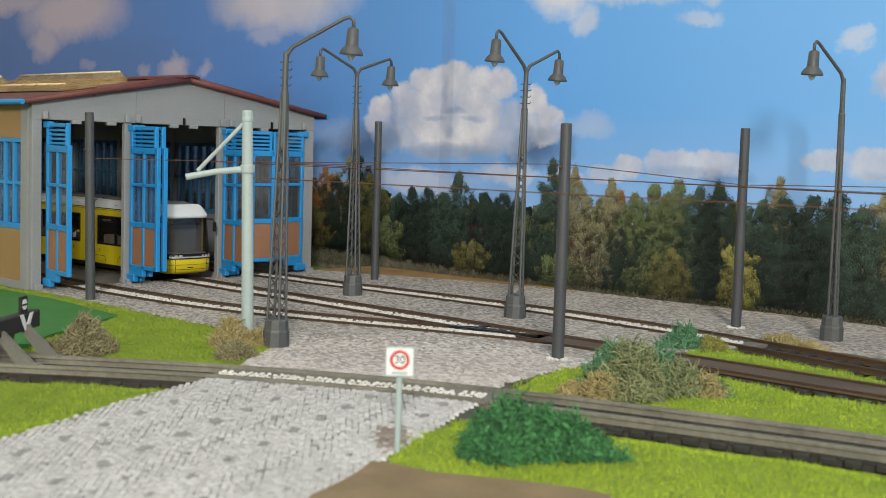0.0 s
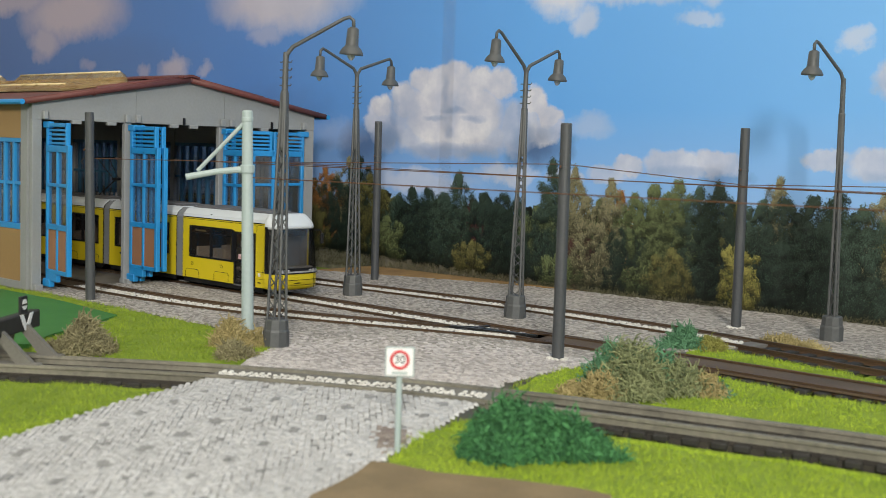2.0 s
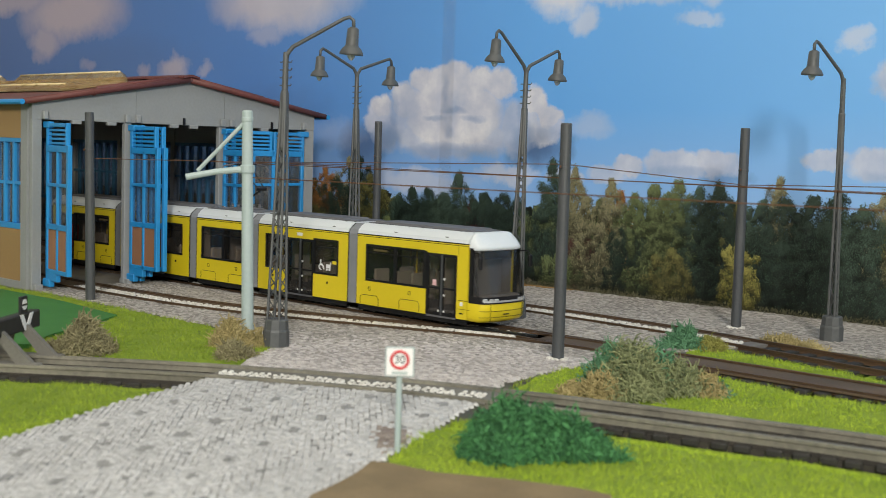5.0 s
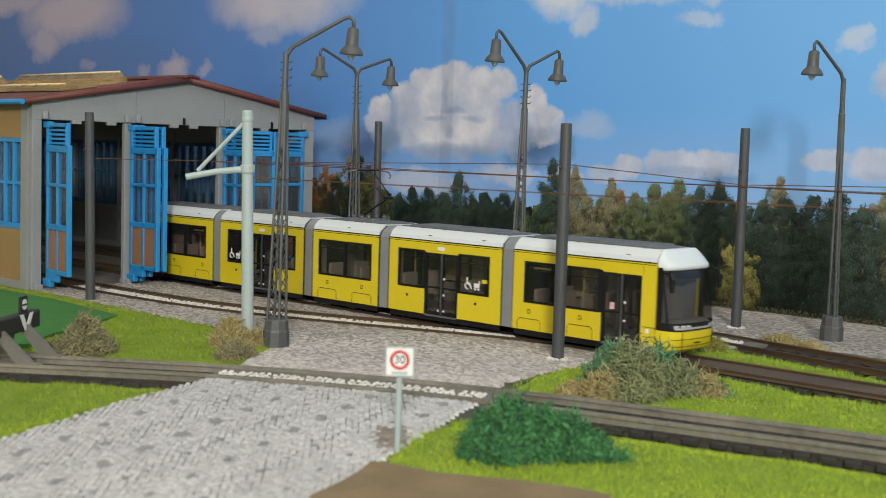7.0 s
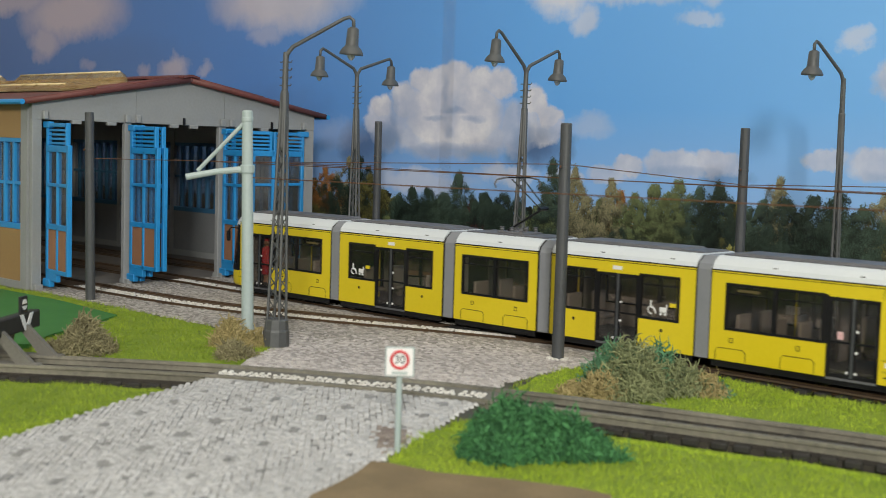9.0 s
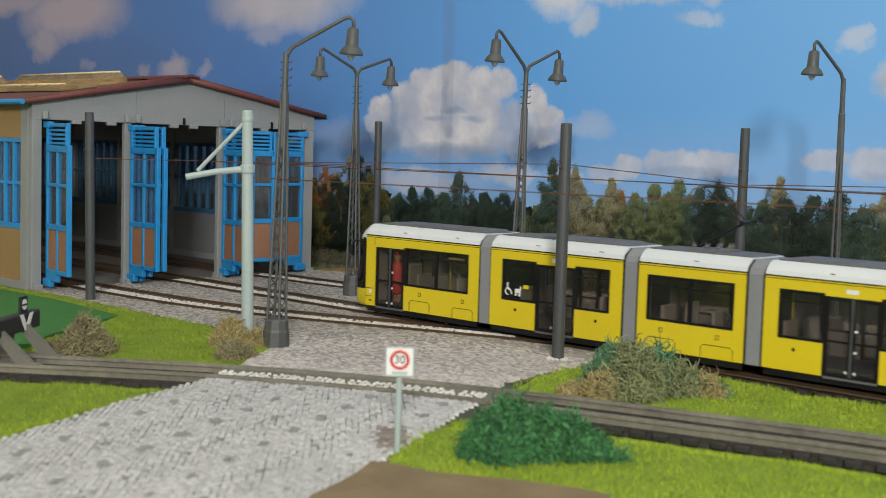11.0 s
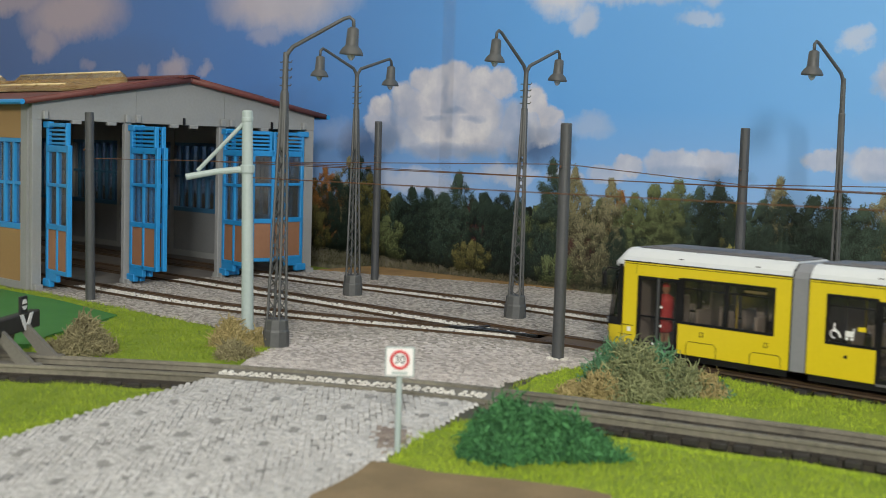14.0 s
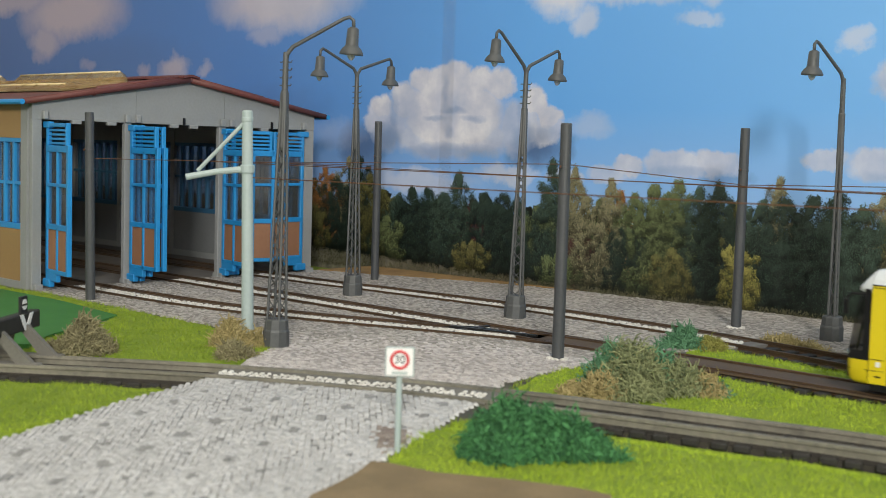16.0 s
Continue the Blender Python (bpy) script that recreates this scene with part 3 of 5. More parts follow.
def sky_print():
    m, nt, b = nodes_of("printed_sky")
    sep = nt.nodes.new("ShaderNodeSeparateXYZ")
    nt.links.new(coords(nt), sep.inputs[0])
    x = math_node(nt, "MULTIPLY", sep.outputs[0], 100.0)
    z = math_node(nt, "MULTIPLY", sep.outputs[2], 100.0)

    def warped(scale, detail, rough, amount):
        wob = nt.nodes.new("ShaderNodeTexNoise")
        wob.inputs["Scale"].default_value, wob.inputs["Detail"].default_value, wob.inputs["Roughness"].default_value = scale, detail, rough
        nt.links.new(coords(nt), wob.inputs["Vector"])
        ws = nt.nodes.new("ShaderNodeSeparateColor")
        nt.links.new(wob.outputs["Color"], ws.inputs[0])
        return (math_node(nt, "MULTIPLY_ADD", ws.outputs[0], amount, math_node(nt, "ADD", x, -amount / 2)),
                math_node(nt, "MULTIPLY_ADD", ws.outputs[1], amount * 0.85, math_node(nt, "ADD", z, -amount * 0.425)))

    def blobs(rows, soft, at):
        total = None
        for cx, cz, rx, rz, amount in rows:
            dx = math_node(nt, "MULTIPLY_ADD", at[0], 1 / rx, -cx / rx)
            dz = math_node(nt, "MULTIPLY_ADD", at[1], 1 / rz, -cz / rz)
            d = math_node(nt, "ADD", math_node(nt, "MULTIPLY", dx, dx), math_node(nt, "MULTIPLY", dz, dz))
            f = math_node(nt, "MULTIPLY_ADD", d, -1 / soft, 1.0 / soft + 0.2, clamp=True)
            f = math_node(nt, "MULTIPLY", f, amount)
            total = f if total is None else math_node(nt, "MAXIMUM", total, f)
        return total

    puffy, loose = warped(75, 7, 0.62, 1.5), warped(55, 6, 0.6, 2.6)
    blue = ramp(nt, math_node(nt, "MULTIPLY_ADD", x, 1 / 75, 0.6, clamp=True), [(0.0, (0.05, 0.122, 0.335)), (0.45, (0.074, 0.215, 0.565)), (0.75, (0.125, 0.385, 0.84)), (1.0, (0.19, 0.47, 0.90))])
    pale = mix(nt, math_node(nt, "MULTIPLY_ADD", z, -1 / 9, 1.05, clamp=True), blue, (0.36, 0.52, 0.80))
    dark = mix(nt, math_node(nt, "MULTIPLY", blobs(GLOOM, 1.2, loose), 0.9), pale, (0.075, 0.13, 0.28))
    # thin veils of cloud, then the crisp heaps with their own folds
    veil = ramp(nt, noise_at(nt, 16, 5, 0.55), [(0.3, (0.50, 0.53, 0.65)), (0.7, (0.78, 0.77, 0.83))])
    veil = mix(nt, math_node(nt, "MULTIPLY_ADD", x, -1 / 26, 0.1, clamp=True), veil, (0.46, 0.385, 0.43))
    full = mix(nt, blobs(VEILS, 1.0, loose), dark, veil)
    shade = noise_at(nt, 34, 7, 0.6)
    body = ramp(nt, math_node(nt, "MULTIPLY_ADD", shade, 2.6, -0.8, clamp=True), [(0.0, (0.37, 0.44, 0.61)), (0.5, (0.56, 0.575, 0.69)), (1.0, (0.80, 0.79, 0.84))])
    body = mix(nt, math_node(nt, "MULTIPLY", blobs(FOLDS, 1.1, warped(80, 4, 0.6, 0.9)), 0.9), body, (0.20, 0.30, 0.52))
    full = mix(nt, blobs(CUMULUS, 0.55, puffy), full, body)
    # the wood's shade and the meadow at the foot of the print
    tops = math_node(nt, "MULTIPLY_ADD", noise_at(nt, 70, 4, 0.7), 3.2, 2.2)
    wood = math_node(nt, "MULTIPLY", math_node(nt, "SUBTRACT", tops, z), 6.0, clamp=True)
    bark = ramp(nt, noise_at(nt, 260, 4, 0.7), [(0.3, (0.004, 0.007, 0.005)), (0.7, (0.03, 0.038, 0.022))])
    full = mix(nt, wood, full, bark)
    rise = math_node(nt, "MULTIPLY_ADD", x, -0.03, 0.62)
    rise = math_node(nt, "MULTIPLY_ADD", noise_at(nt, 120, 3), 0.25, rise)
    fld = math_node(nt, "MULTIPLY", math_node(nt, "SUBTRACT", rise, z), 9.0, clamp=True)
    meadow = ramp(nt, noise_at(nt, 200, 4, 0.7), [(0.3, (0.09, 0.085, 0.065)), (0.7, (0.25, 0.23, 0.17))])
    full = mix(nt, fld, full, meadow)
    nt.links.new(full, b.inputs["Base Color"])
    b.inputs["Roughness"].default_value = 0.36
    bump(nt, b, noise_at(nt, 6, 2), 0.12, 0.004)
    return m


M_SKY = sky_print()
backdrop = part("backdrop", box(B(), -75, 85, 0, 0.4, -0.9, 30), M_SKY)
backdrop.matrix_world = BACK
tagged(backdrop, "printed photo backdrop of blue cloudy sky above a wood", "backdrop", kind="structure")

# added hazy film that paints the pale highlight of the board's fold
part("fold_highlight", box(B(), 4.6, 5.5, -0.012, 0.0, -0.05, 29.5), glass("highlight_film", (0.99, 0.99, 0.99), 0.02, 0.035), backdrop, "thin hazy strip standing in for the highlight along a fold of the print")

# field and wood printed along its foot
INKS = {
    "dark": ((0.004, 0.008, 0.006), (0.03, 0.05, 0.036)),
    "pine": ((0.007, 0.014, 0.009), (0.052, 0.084, 0.06)),
    "green": ((0.014, 0.021, 0.009), (0.135, 0.165, 0.072)),
    "olive": ((0.02, 0.02, 0.008), (0.15, 0.142, 0.05)),
    "orange": ((0.06, 0.03, 0.01), (0.36, 0.165, 0.055)),
    "wine": ((0.02, 0.009, 0.009), (0.085, 0.03, 0.03)),
    "yellow": ((0.045, 0.045, 0.012), (0.30, 0.275, 0.075)),
    "pale": ((0.04, 0.04, 0.02), (0.23, 0.215, 0.125)),
}
INK = {}
for k, (a, b_) in INKS.items():
    lo, hi = tuple(0.4 * v for v in a), tuple(0.55 * v for v in b_)
    INK[k] = [paint("printed_shade_" + k, lo, tuple(0.28 * v for v in b_), 0.42, 130, 800, island=0.6, relief=0),
              paint("printed_leaf_" + k, a, tuple(0.75 * v for v in b_), 0.42, 130, 800, island=0.6, relief=0),
              paint("printed_light_" + k, hi, tuple(1.6 * v for v in b_), 0.42, 130, 800, island=0.6, relief=0)]
"""x along the board, top, foot and half-width of each printed tree, and its ink"""
TREES = [(-6.5, 5.6, 0.2, 1.8, "olive"), (-4.6, 5.9, 0.2, 1.3, "orange"), (-3.6, 5.2, 0.2, 1.6, "dark"), (-2.6, 6.6, 0.2, 1.0, "pale"), (-1.6, 6.7, 0.3, 1.1, "dark"), (-0.7, 5.6, 0.3, 1.1, "olive"),
         (0.3, 4.6, 0.4, 1.3, "olive"), (1.5, 4.4, 0.4, 1.2, "pine"), (2.7, 4.9, 0.4, 1.3, "dark"), (3.9, 4.9, 0.3, 1.2, "dark"), (5.1, 4.7, 0.3, 1.3, "pine"), (6.2, 5.9, 0.3, 1.1, "pine"),
         (7.3, 4.4, 0.3, 1.0, "wine"), (8.1, 4.9, 0.2, 1.4, "dark"), (9.4, 4.9, 0.2, 1.3, "dark"), (10.4, 4.6, 0.2, 1.0, "pine"), (11.7, 4.3, 0.2, 1.5, "green"), (12.7, 6.9, 0.3, 1.0, "pine"),
         (13.3, 4.6, 0.2, 1.2, "green"), (14.1, 6.5, 0.3, 0.7, "pale"), (14.9, 5.0, 0.2, 1.1, "pale"), (14.5, 3.2, 0.1, 0.8, "wine"), (15.7, 4.9, 0.1, 1.2, "green"), (16.4, 6.0, 0.2, 0.8, "pale"),
         (16.9, 5.3, 0.1, 0.95, "orange"), (17.8, 5.3, 0.1, 1.2, "green"), (18.9, 5.8, 0.1, 1.5, "green"), (20.2, 6.1, 0.1, 1.4, "green"), (21.4, 5.8, 0.1, 1.3, "pine"), (22.5, 6.0, 0.1, 1.2, "dark"),
         (23.4, 5.0, 0.1, 0.9, "olive"), (23.8, 3.2, 0.1, 0.95, "yellow"), (24.0, 5.0, 0.1, 1.0, "pine"), (24.7, 5.3, 0.1, 1.0, "pine"), (25.5, 6.3, 2.6, 0.6, "pale"), (25.9, 5.4, 0.0, 1.6, "dark"), (27.2, 5.6, 0.0, 1.35, "dark"),
         (28.4, 5.8, 0.0, 1.3, "dark"), (29.6, 5.2, 0.0, 1.2, "pine"), (30.6, 6.0, 0.0, 1.1, "pale"), (31.8, 5.8, 0.0, 1.3, "olive"), (33.2, 5.5, 0.0, 1.5, "green"), (35, 5.6, 0, 1.6, "pine"), (37, 5.2, 0, 1.6, "dark"),
         (39, 5.5, 0, 1.7, "green"), (41.5, 5.3, 0, 1.8, "pine")]
TREES += [(-7.5 + 2.1 * k + 0.5 * math.sin(3.1 * k), 2.6 + 0.9 * math.sin(1.7 * k), 0.1, 1.25, ("dark", "olive", "pine", "dark", "green", "dark")[k % 6] if k < 15 else ("dark", "pine")[k % 2]) for k in range(24)]


def foliage(cx, foot, top, half, rng, layer):
    """Printed leaves of one tree: overlapping clumps, each with lit upper and shaded lower strokes. Returns quads and tones."""
    h = top - foot
    count = int(60 * half * h / 2.4) + 14
    quads, tones = [], []
    ph = rng.uniform(0, 6.28, 3)
    ts = np.sort(rng.uniform(0, 1, count))[::-1]
    for k, t in enumerate(ts):
        wide = half * (1.0 if t < 0.62 else max(0.16, 1 - ((t - 0.62) / 0.42) ** 2.6)) * (1 + 0.22 * math.sin(9 * t + ph[0]) + 0.12 * math.sin(19 * t + ph[1]))
        x0, z0 = cx + wide * rng.uniform(-0.95, 0.95) * (1 if t < 0.9 else 0.5), foot + h * (0.03 + 0.93 * t)
        r = rng.uniform(0.13, 0.27) * (0.75 if t > 0.8 else 1.0)
        n = int(90 * r / 0.2)
        a, q = rng.uniform(0, 6.28, n), np.sqrt(rng.uniform(0, 1, n)) * rng.uniform(0.65, 1.5, n)
        dx, dz = q * np.cos(a), q * np.sin(a)
        lit = dz * 0.9 - dx * 0.25 + rng.normal(0, 0.45, n) + (t - 0.5) * 0.9
        tone = np.where(lit > 0.62, 2, np.where(lit > -0.25, 1, 0))
        x, z = x0 + r * dx * 0.95, z0 + r * dz * 1.25
        ln, wd, tilt = rng.uniform(0.035, 0.085, n), rng.uniform(0.012, 0.03, n), rng.normal(1.57, 0.55, n) - dx * 0.5
        c, s = np.cos(tilt), np.sin(tilt)
        y = -(layer + 0.0006 * k + rng.uniform(0, 0.0006, n))
        v = np.empty((n, 4, 3))
        for j, (p, w) in enumerate(((-0.5, 0), (0.05, 1), (0.6, 0), (0.0, -1))):
            v[:, j] = np.stack([x + p * ln * c - w * wd * s, y, z + p * ln * s + w * wd * c], 1)
        quads.append(v)
        tones.append(tone)
    return np.concatenate(quads), np.concatenate(tones)


def printed_wood():
    rng = np.random.default_rng(9)
    xs = rng.uniform(-9, 44, 9000)
    v = np.empty((9000, 4, 3))
    zc = rng.uniform(0.25, 1, 9000) ** 0.8 * (3.7 + 0.5 * np.sin(xs * 1.7) + 0.3 * np.sin(xs * 4.1)) + 0.1
    for k in range(4):
        r = rng.uniform(0.12, 0.3, 9000)
        v[:, k] = np.stack([xs + r * math.cos(k * 1.57 + 0.6), np.full(9000, -0.012) - rng.uniform(0, 0.006, 9000), zc + r * math.sin(k * 1.57 + 0.6)], 1)
    tagged(sheet("printed_undergrowth", v.reshape(-1, 3), np.arange(36000).reshape(-1, 4).tolist(), INK["dark"][0], backdrop, "dark printed shade between the trees"), kind="stuff")
    for i, (x, top, foot, half, ink) in enumerate(TREES):
        foot += max(0.0, 0.62 - 0.035 * (x + 2)) if x < 14 else 0.0
        layer = 0.03 + 0.05 * (i % 3) + (0.10 if top < 4.0 else 0) + (0.16 if ink == "yellow" else 0)
        v, tone = foliage(x, foot, top, half, rng, layer)
        me = sheet("printed_tree", v.reshape(-1, 3), np.arange(len(v) * 4).reshape(-1, 4).tolist(), INK[ink], backdrop).data
        me.polygons.foreach_set("material_index", tone)
    xs = rng.uniform(-9, 44, 5000)
    zz = rng.uniform(0, 1, 5000) ** 2 * np.where(xs < 13, 0.75 - 0.035 * xs, 0.3)
    v = np.empty((5000, 3, 3))
    for k, (dx, dz) in enumerate(((-0.03, 0), (0.03, 0), (0.02, 0.16))):
        v[:, k] = np.stack([xs + dx + rng.normal(0, 0.03, 5000), np.full(5000, -0.3), zz - 0.1 + dz * rng.uniform(0.4, 1, 5000)], 1)
    tagged(sheet("printed_field", v.reshape(-1, 3), np.arange(15000).reshape(-1, 3).tolist(), INK["pale"][1], backdrop, "printed brown meadow edge"), kind="stuff")


printed_wood()


# ---- depot ----
def depot():
    d = thing("tram_depot", 0, 0, 0, "grey concrete tram depot with red-brown roof and blue doors", "depot")
    P = [(-8.35, -7.85), (-3.42, -3.05), (2.24, 2.66), (8.1, 8.75)]
    for a, b in P:
        part("pillar", box(B(), -0.3, 0, a, b, -0.05, 7.95, 0.03), M_CONCRETE, d)
        part("pillar_foot", box(B(), -0.5, 0.28, a + 0.05, b - 0.05, -0.05, 0.22, 0.03), M_CONCRETE, d)
    # gable in three slabs with open joints
    def zr(y):
        return 10.2 - abs(y - 0.2) * 0.165
    for a, b in ((-8.35, -2.82), (-2.8, 2.55), (2.57, 8.75)):
        pts = [(a, 7.95), (b, 7.95), (b, zr(b))] + ([(0.2, zr(0.2))] if a < 0.2 < b else []) + [(a, zr(a))]
        part("gable_slab", prism(B(), pts, "x", -0.5, 0.0), M_CONCRETE, d)
    for y in (-7.75, -3.35, -2.75, 2.35, 2.95, 7.9):
        part("hinge_boss", box(B(), 0.0, 0.22, y - 0.13, y + 0.13, 7.95, 8.35, 0.04), M_CONCRETE, d)
    for y in (-6.1, -4.2, -0.6, 0.6, 5.2):
        part("door_stop", box(B(), -0.1, 0.1, y - 0.25, y + 0.25, 7.78, 7.95, 0.02), M_CONCRETE, d)
    part("door_catch", box(B(), 0.0, 0.1, -0.05, 0.05, 7.9, 8.3), M_TDARK, d)
    part("door_catch", box(B(), 0.0, 0.1, 5.65, 5.75, 7.9, 8.3), M_TDARK, d)
    # side walls with windows
    L = 38.0
    for side, y0, y1 in ((-1, -8.4, -8.05), (1, 8.4, 8.75)):
        bays = 6
        w = (L - 0.9) / bays
        part("corner_pier", box(B(), -0.87, -0.3, y0 - (0.06 if side < 0 else 0), y1 + (0.06 if side > 0 else 0), -0.05, 8.85), M_CONCRETE, d)
        for k in range(bays):
            xa, xb = -0.87 - k * w, -0.87 - (k + 1) * w
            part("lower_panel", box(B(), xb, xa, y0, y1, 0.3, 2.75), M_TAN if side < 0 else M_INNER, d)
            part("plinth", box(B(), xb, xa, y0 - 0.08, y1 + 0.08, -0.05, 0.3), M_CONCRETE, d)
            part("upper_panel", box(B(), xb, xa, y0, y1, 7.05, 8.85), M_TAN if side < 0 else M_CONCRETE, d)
            # far windows take the darker blue: shade of the hall is painted in
            blue = M_BLUE if side < 0 else M_SHADEBLUE
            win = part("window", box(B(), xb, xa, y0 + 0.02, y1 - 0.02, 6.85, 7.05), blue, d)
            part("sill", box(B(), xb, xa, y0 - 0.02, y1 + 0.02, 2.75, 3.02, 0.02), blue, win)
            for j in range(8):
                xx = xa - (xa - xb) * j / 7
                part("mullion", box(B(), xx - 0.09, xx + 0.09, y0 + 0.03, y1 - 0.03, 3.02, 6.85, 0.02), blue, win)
            part("transom", box(B(), xb + 0.1, xa - 0.1, y0 + 0.06, y1 - 0.06, 4.85, 5.0), blue, win)
            part("pane", box(B(), xb + 0.05, xa - 0.05, (y0 + y1) / 2 - 0.02, (y0 + y1) / 2 + 0.02, 3.0, 6.87), M_CLEAR, win).visible_shadow = False
            part("wall_rib", box(B(), xb - 0.2, xb + 0.2, y0 - 0.05, y1 + 0.05, -0.04, 8.86), M_CONCRETE, d)
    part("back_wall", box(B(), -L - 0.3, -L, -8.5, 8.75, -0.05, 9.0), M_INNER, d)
    part("hall_floor", box(B(), -L, -0.35, -8.45, 8.7, -0.4, -0.06), M_HALLFLOOR, d)
    # roof slabs, verge, gutters, skylights
    for side in (-1, 1):
        ye = 0.2 + side * 9.15
        ze = zr(ye)
        sec = [(0.2, zr(0.2)), (ye, ze), (ye, ze + 0.14), (0.2, zr(0.2) + 0.14)]
        if side > 0:
            part("roof_slope", prism(B(), sec, "x", -L - 0.6, 0.2), M_ROOF, d)
        else:
            # the slope is cut out under the skylights
            for ya, yb in ((ye, -5.8), (-2.3, 0.2)):
                part("roof_slope", prism(B(), [(yb, zr(yb)), (ya, zr(ya)), (ya, zr(ya) + 0.14), (yb, zr(yb) + 0.14)], "x", -L - 0.6, 0.2), M_ROOF, d)
            for xa, xb in ((0.2, -2.1), (-12.9, -14.6), (-25.4, -27.1), (-37.9, -L - 0.6)):
                part("roof_strip", prism(B(), [(-2.3, zr(-2.3)), (-5.8, zr(-5.8)), (-5.8, zr(-5.8) + 0.14), (-2.3, zr(-2.3) + 0.14)], "x", xb, xa), M_ROOF, d)
        part("verge", tube(B(), [(0.24, 0.2 - side * 0.05, zr(0.2) + 0.05), (0.24, ye * 0.52, zr(ye * 0.52) + 0.06), (0.24, ye, ze + 0.04)], 0.15, 12), M_ROOF, d, smooth=True)
        part("verge_roll", tube(B(), [(-0.1, 0.2, zr(0.2) + 0.2), (-0.1, ye * 0.55, zr(ye * 0.55) + 0.19)], 0.11, 10), M_ROOF, d, smooth=True)
        part("verge_collar", tube(B(), [(0.24, ye * 0.6, zr(ye * 0.6) + 0.05), (0.24, ye * 0.6 + 0.12, zr(ye * 0.6 + 0.12) + 0.05)], 0.175, 12), M_ROOF, d)
        part("gutter", tube(B(), [(-L - 0.6, ye + side * 0.1, ze + 0.02), (0.42, ye + side * 0.1, ze + 0.02)], 0.13, 10), M_BLUE, d)
        part("ridge_lap", prism(B(), [(0.2, zr(0.2) + 0.2), (0.2 + side * 0.5, zr(0.7) + 0.2), (0.2 + side * 0.5, zr(0.7) + 0.3), (0.2, zr(0.2) + 0.32)], "x", -L, 0.4), M_ROOF, d)
    for k in range(3):
        xa = -1.6 - 12.5 * k
        y0, y1 = -5.9, -2.2
        # a moulded hood with rounded shoulders, its long edges rolled
        rows = [(y0, 0.2), (y0 + 0.1, 0.42), (y0 + 0.35, 0.5), (y0 + 0.9, 0.44), (y1 - 0.7, 0.5), (y1 - 0.3, 0.78), (y1 - 0.08, 0.68), (y1, 0.2)]
        b = B()
        rings = []
        for xx, grow in ((xa, 0.0), (xa - 0.06, 0.55), (xa - 0.25, 0.9), (xa - 0.5, 1.0), (xa - 10.5, 1.0), (xa - 10.75, 0.9), (xa - 10.94, 0.55), (xa - 11.0, 0.0)):
            rings.append([b.verts.new((xx, y, zr(y) + 0.18 + (h - 0.18) * grow)) for y, h in rows])
        for p, q in zip(rings, rings[1:]):
            for n in range(len(rows) - 1):
                b.faces.new((p[n], p[n + 1], q[n + 1], q[n]))
        sk = part("skylight", b, M_SKYLIGHT, d, "yellowed clear skylight", True)
        for j in range(9):
            part("skylight_bar", tube(B(), [(xa - 0.5 - 10 * j / 8, y, zr(y) + h + 0.01) for y, h in rows[1:-1]], 0.03, 6), M_SKYLIGHT, sk)
        # the glints along both shoulders are put in as bright gold tubes
        for n in (2, 5):
            part("skylight_glint", tube(B(), [(xa - 0.4, rows[n][0], zr(rows[n][0]) + rows[n][1]), (xa - 10.6, rows[n][0], zr(rows[n][0]) + rows[n][1])], 0.055, 8), M_SKYGLINT, sk, smooth=True)
    return d


depot()


def door_leaf(x, y, turn, mirror, label):
    """A tall folding depot door leaf; its hinge is at the origin and it runs along +x of its own space."""
    leaf = thing("depot_door", x, y, 0, label, "door", "depot doors", rz=turn)
    s = -1 if mirror else 1
    W, z0, z1 = 2.45, 0.78, 7.78
    f = B()
    for a, b, c, e in ((0, 0.2, z0, z1), (W - 0.2, W, z0 + 0.0, z1 - 1.0), (W / 2 - 0.08, W / 2 + 0.08, z0, 6.6), (0.1, W - 0.1, z0, 0.98), (0.1, W - 0.1, 2.85, 3.1), (0.1, W - 0.1, 4.85, 5.0), (0.1, W - 0.05, 6.45, 6.75),
                       (0.1, W - 0.25, 7.6, z1), (W - 0.35, W - 0.2, 6.7, z1)):
        box(f, a, b, -0.11, 0.11, c, e, 0.02)
    frame_ob = part("door_frame", f, M_BLUE, leaf)
    for k in range(4):
        part("louvre", box(B(), 0.15, W - 0.3, -0.05, 0.09, 6.80 + 0.2 * k, 6.91 + 0.2 * k, 0.01), M_BLUE, frame_ob)
    for a, b in ((0.2, W / 2 - 0.08), (W / 2 + 0.08, W - 0.2)):
        part("wood_panel", box(B(), a, b, -0.05, 0.05, 0.98, 2.86), M_PANEL, leaf, "brown board panel")
        for c, e in ((3.1, 4.86), (5.0, 6.46)):
            part("pane", box(B(), a, b, -0.02, 0.02, c, e), M_CLEAR, leaf).visible_shadow = False
    part("bottom_step", box(B(), 0.0, 1.25, -0.1, 0.1, 0.42, 0.82, 0.02), M_BLUE, leaf)
    part("hinge_bracket", box(B(), -0.28, 0.5, -0.14, 0.14, 0.12, 0.5, 0.04), M_BLUE, leaf)
    part("hinge_bracket", box(B(), -0.32, 0.4, -0.14, 0.14, 7.55, 7.85, 0.04), M_BLUE, leaf)
    return leaf


door_leaf(0.15, -7.62, -6, False, "blue glazed depot door standing open at the corner pillar")
door_leaf(0.15, -3.12, -1, False, "blue glazed depot door folded open against the pillar")
door_leaf(0.15, -2.72, -1, False, "blue glazed depot door open beside the tram bay")
door_leaf(0.15, 2.50, -8, False, "blue glazed depot door open beside the tram bay")
door_leaf(0.15, 2.95, 73, False, "blue glazed depot door of the far bay left ajar")
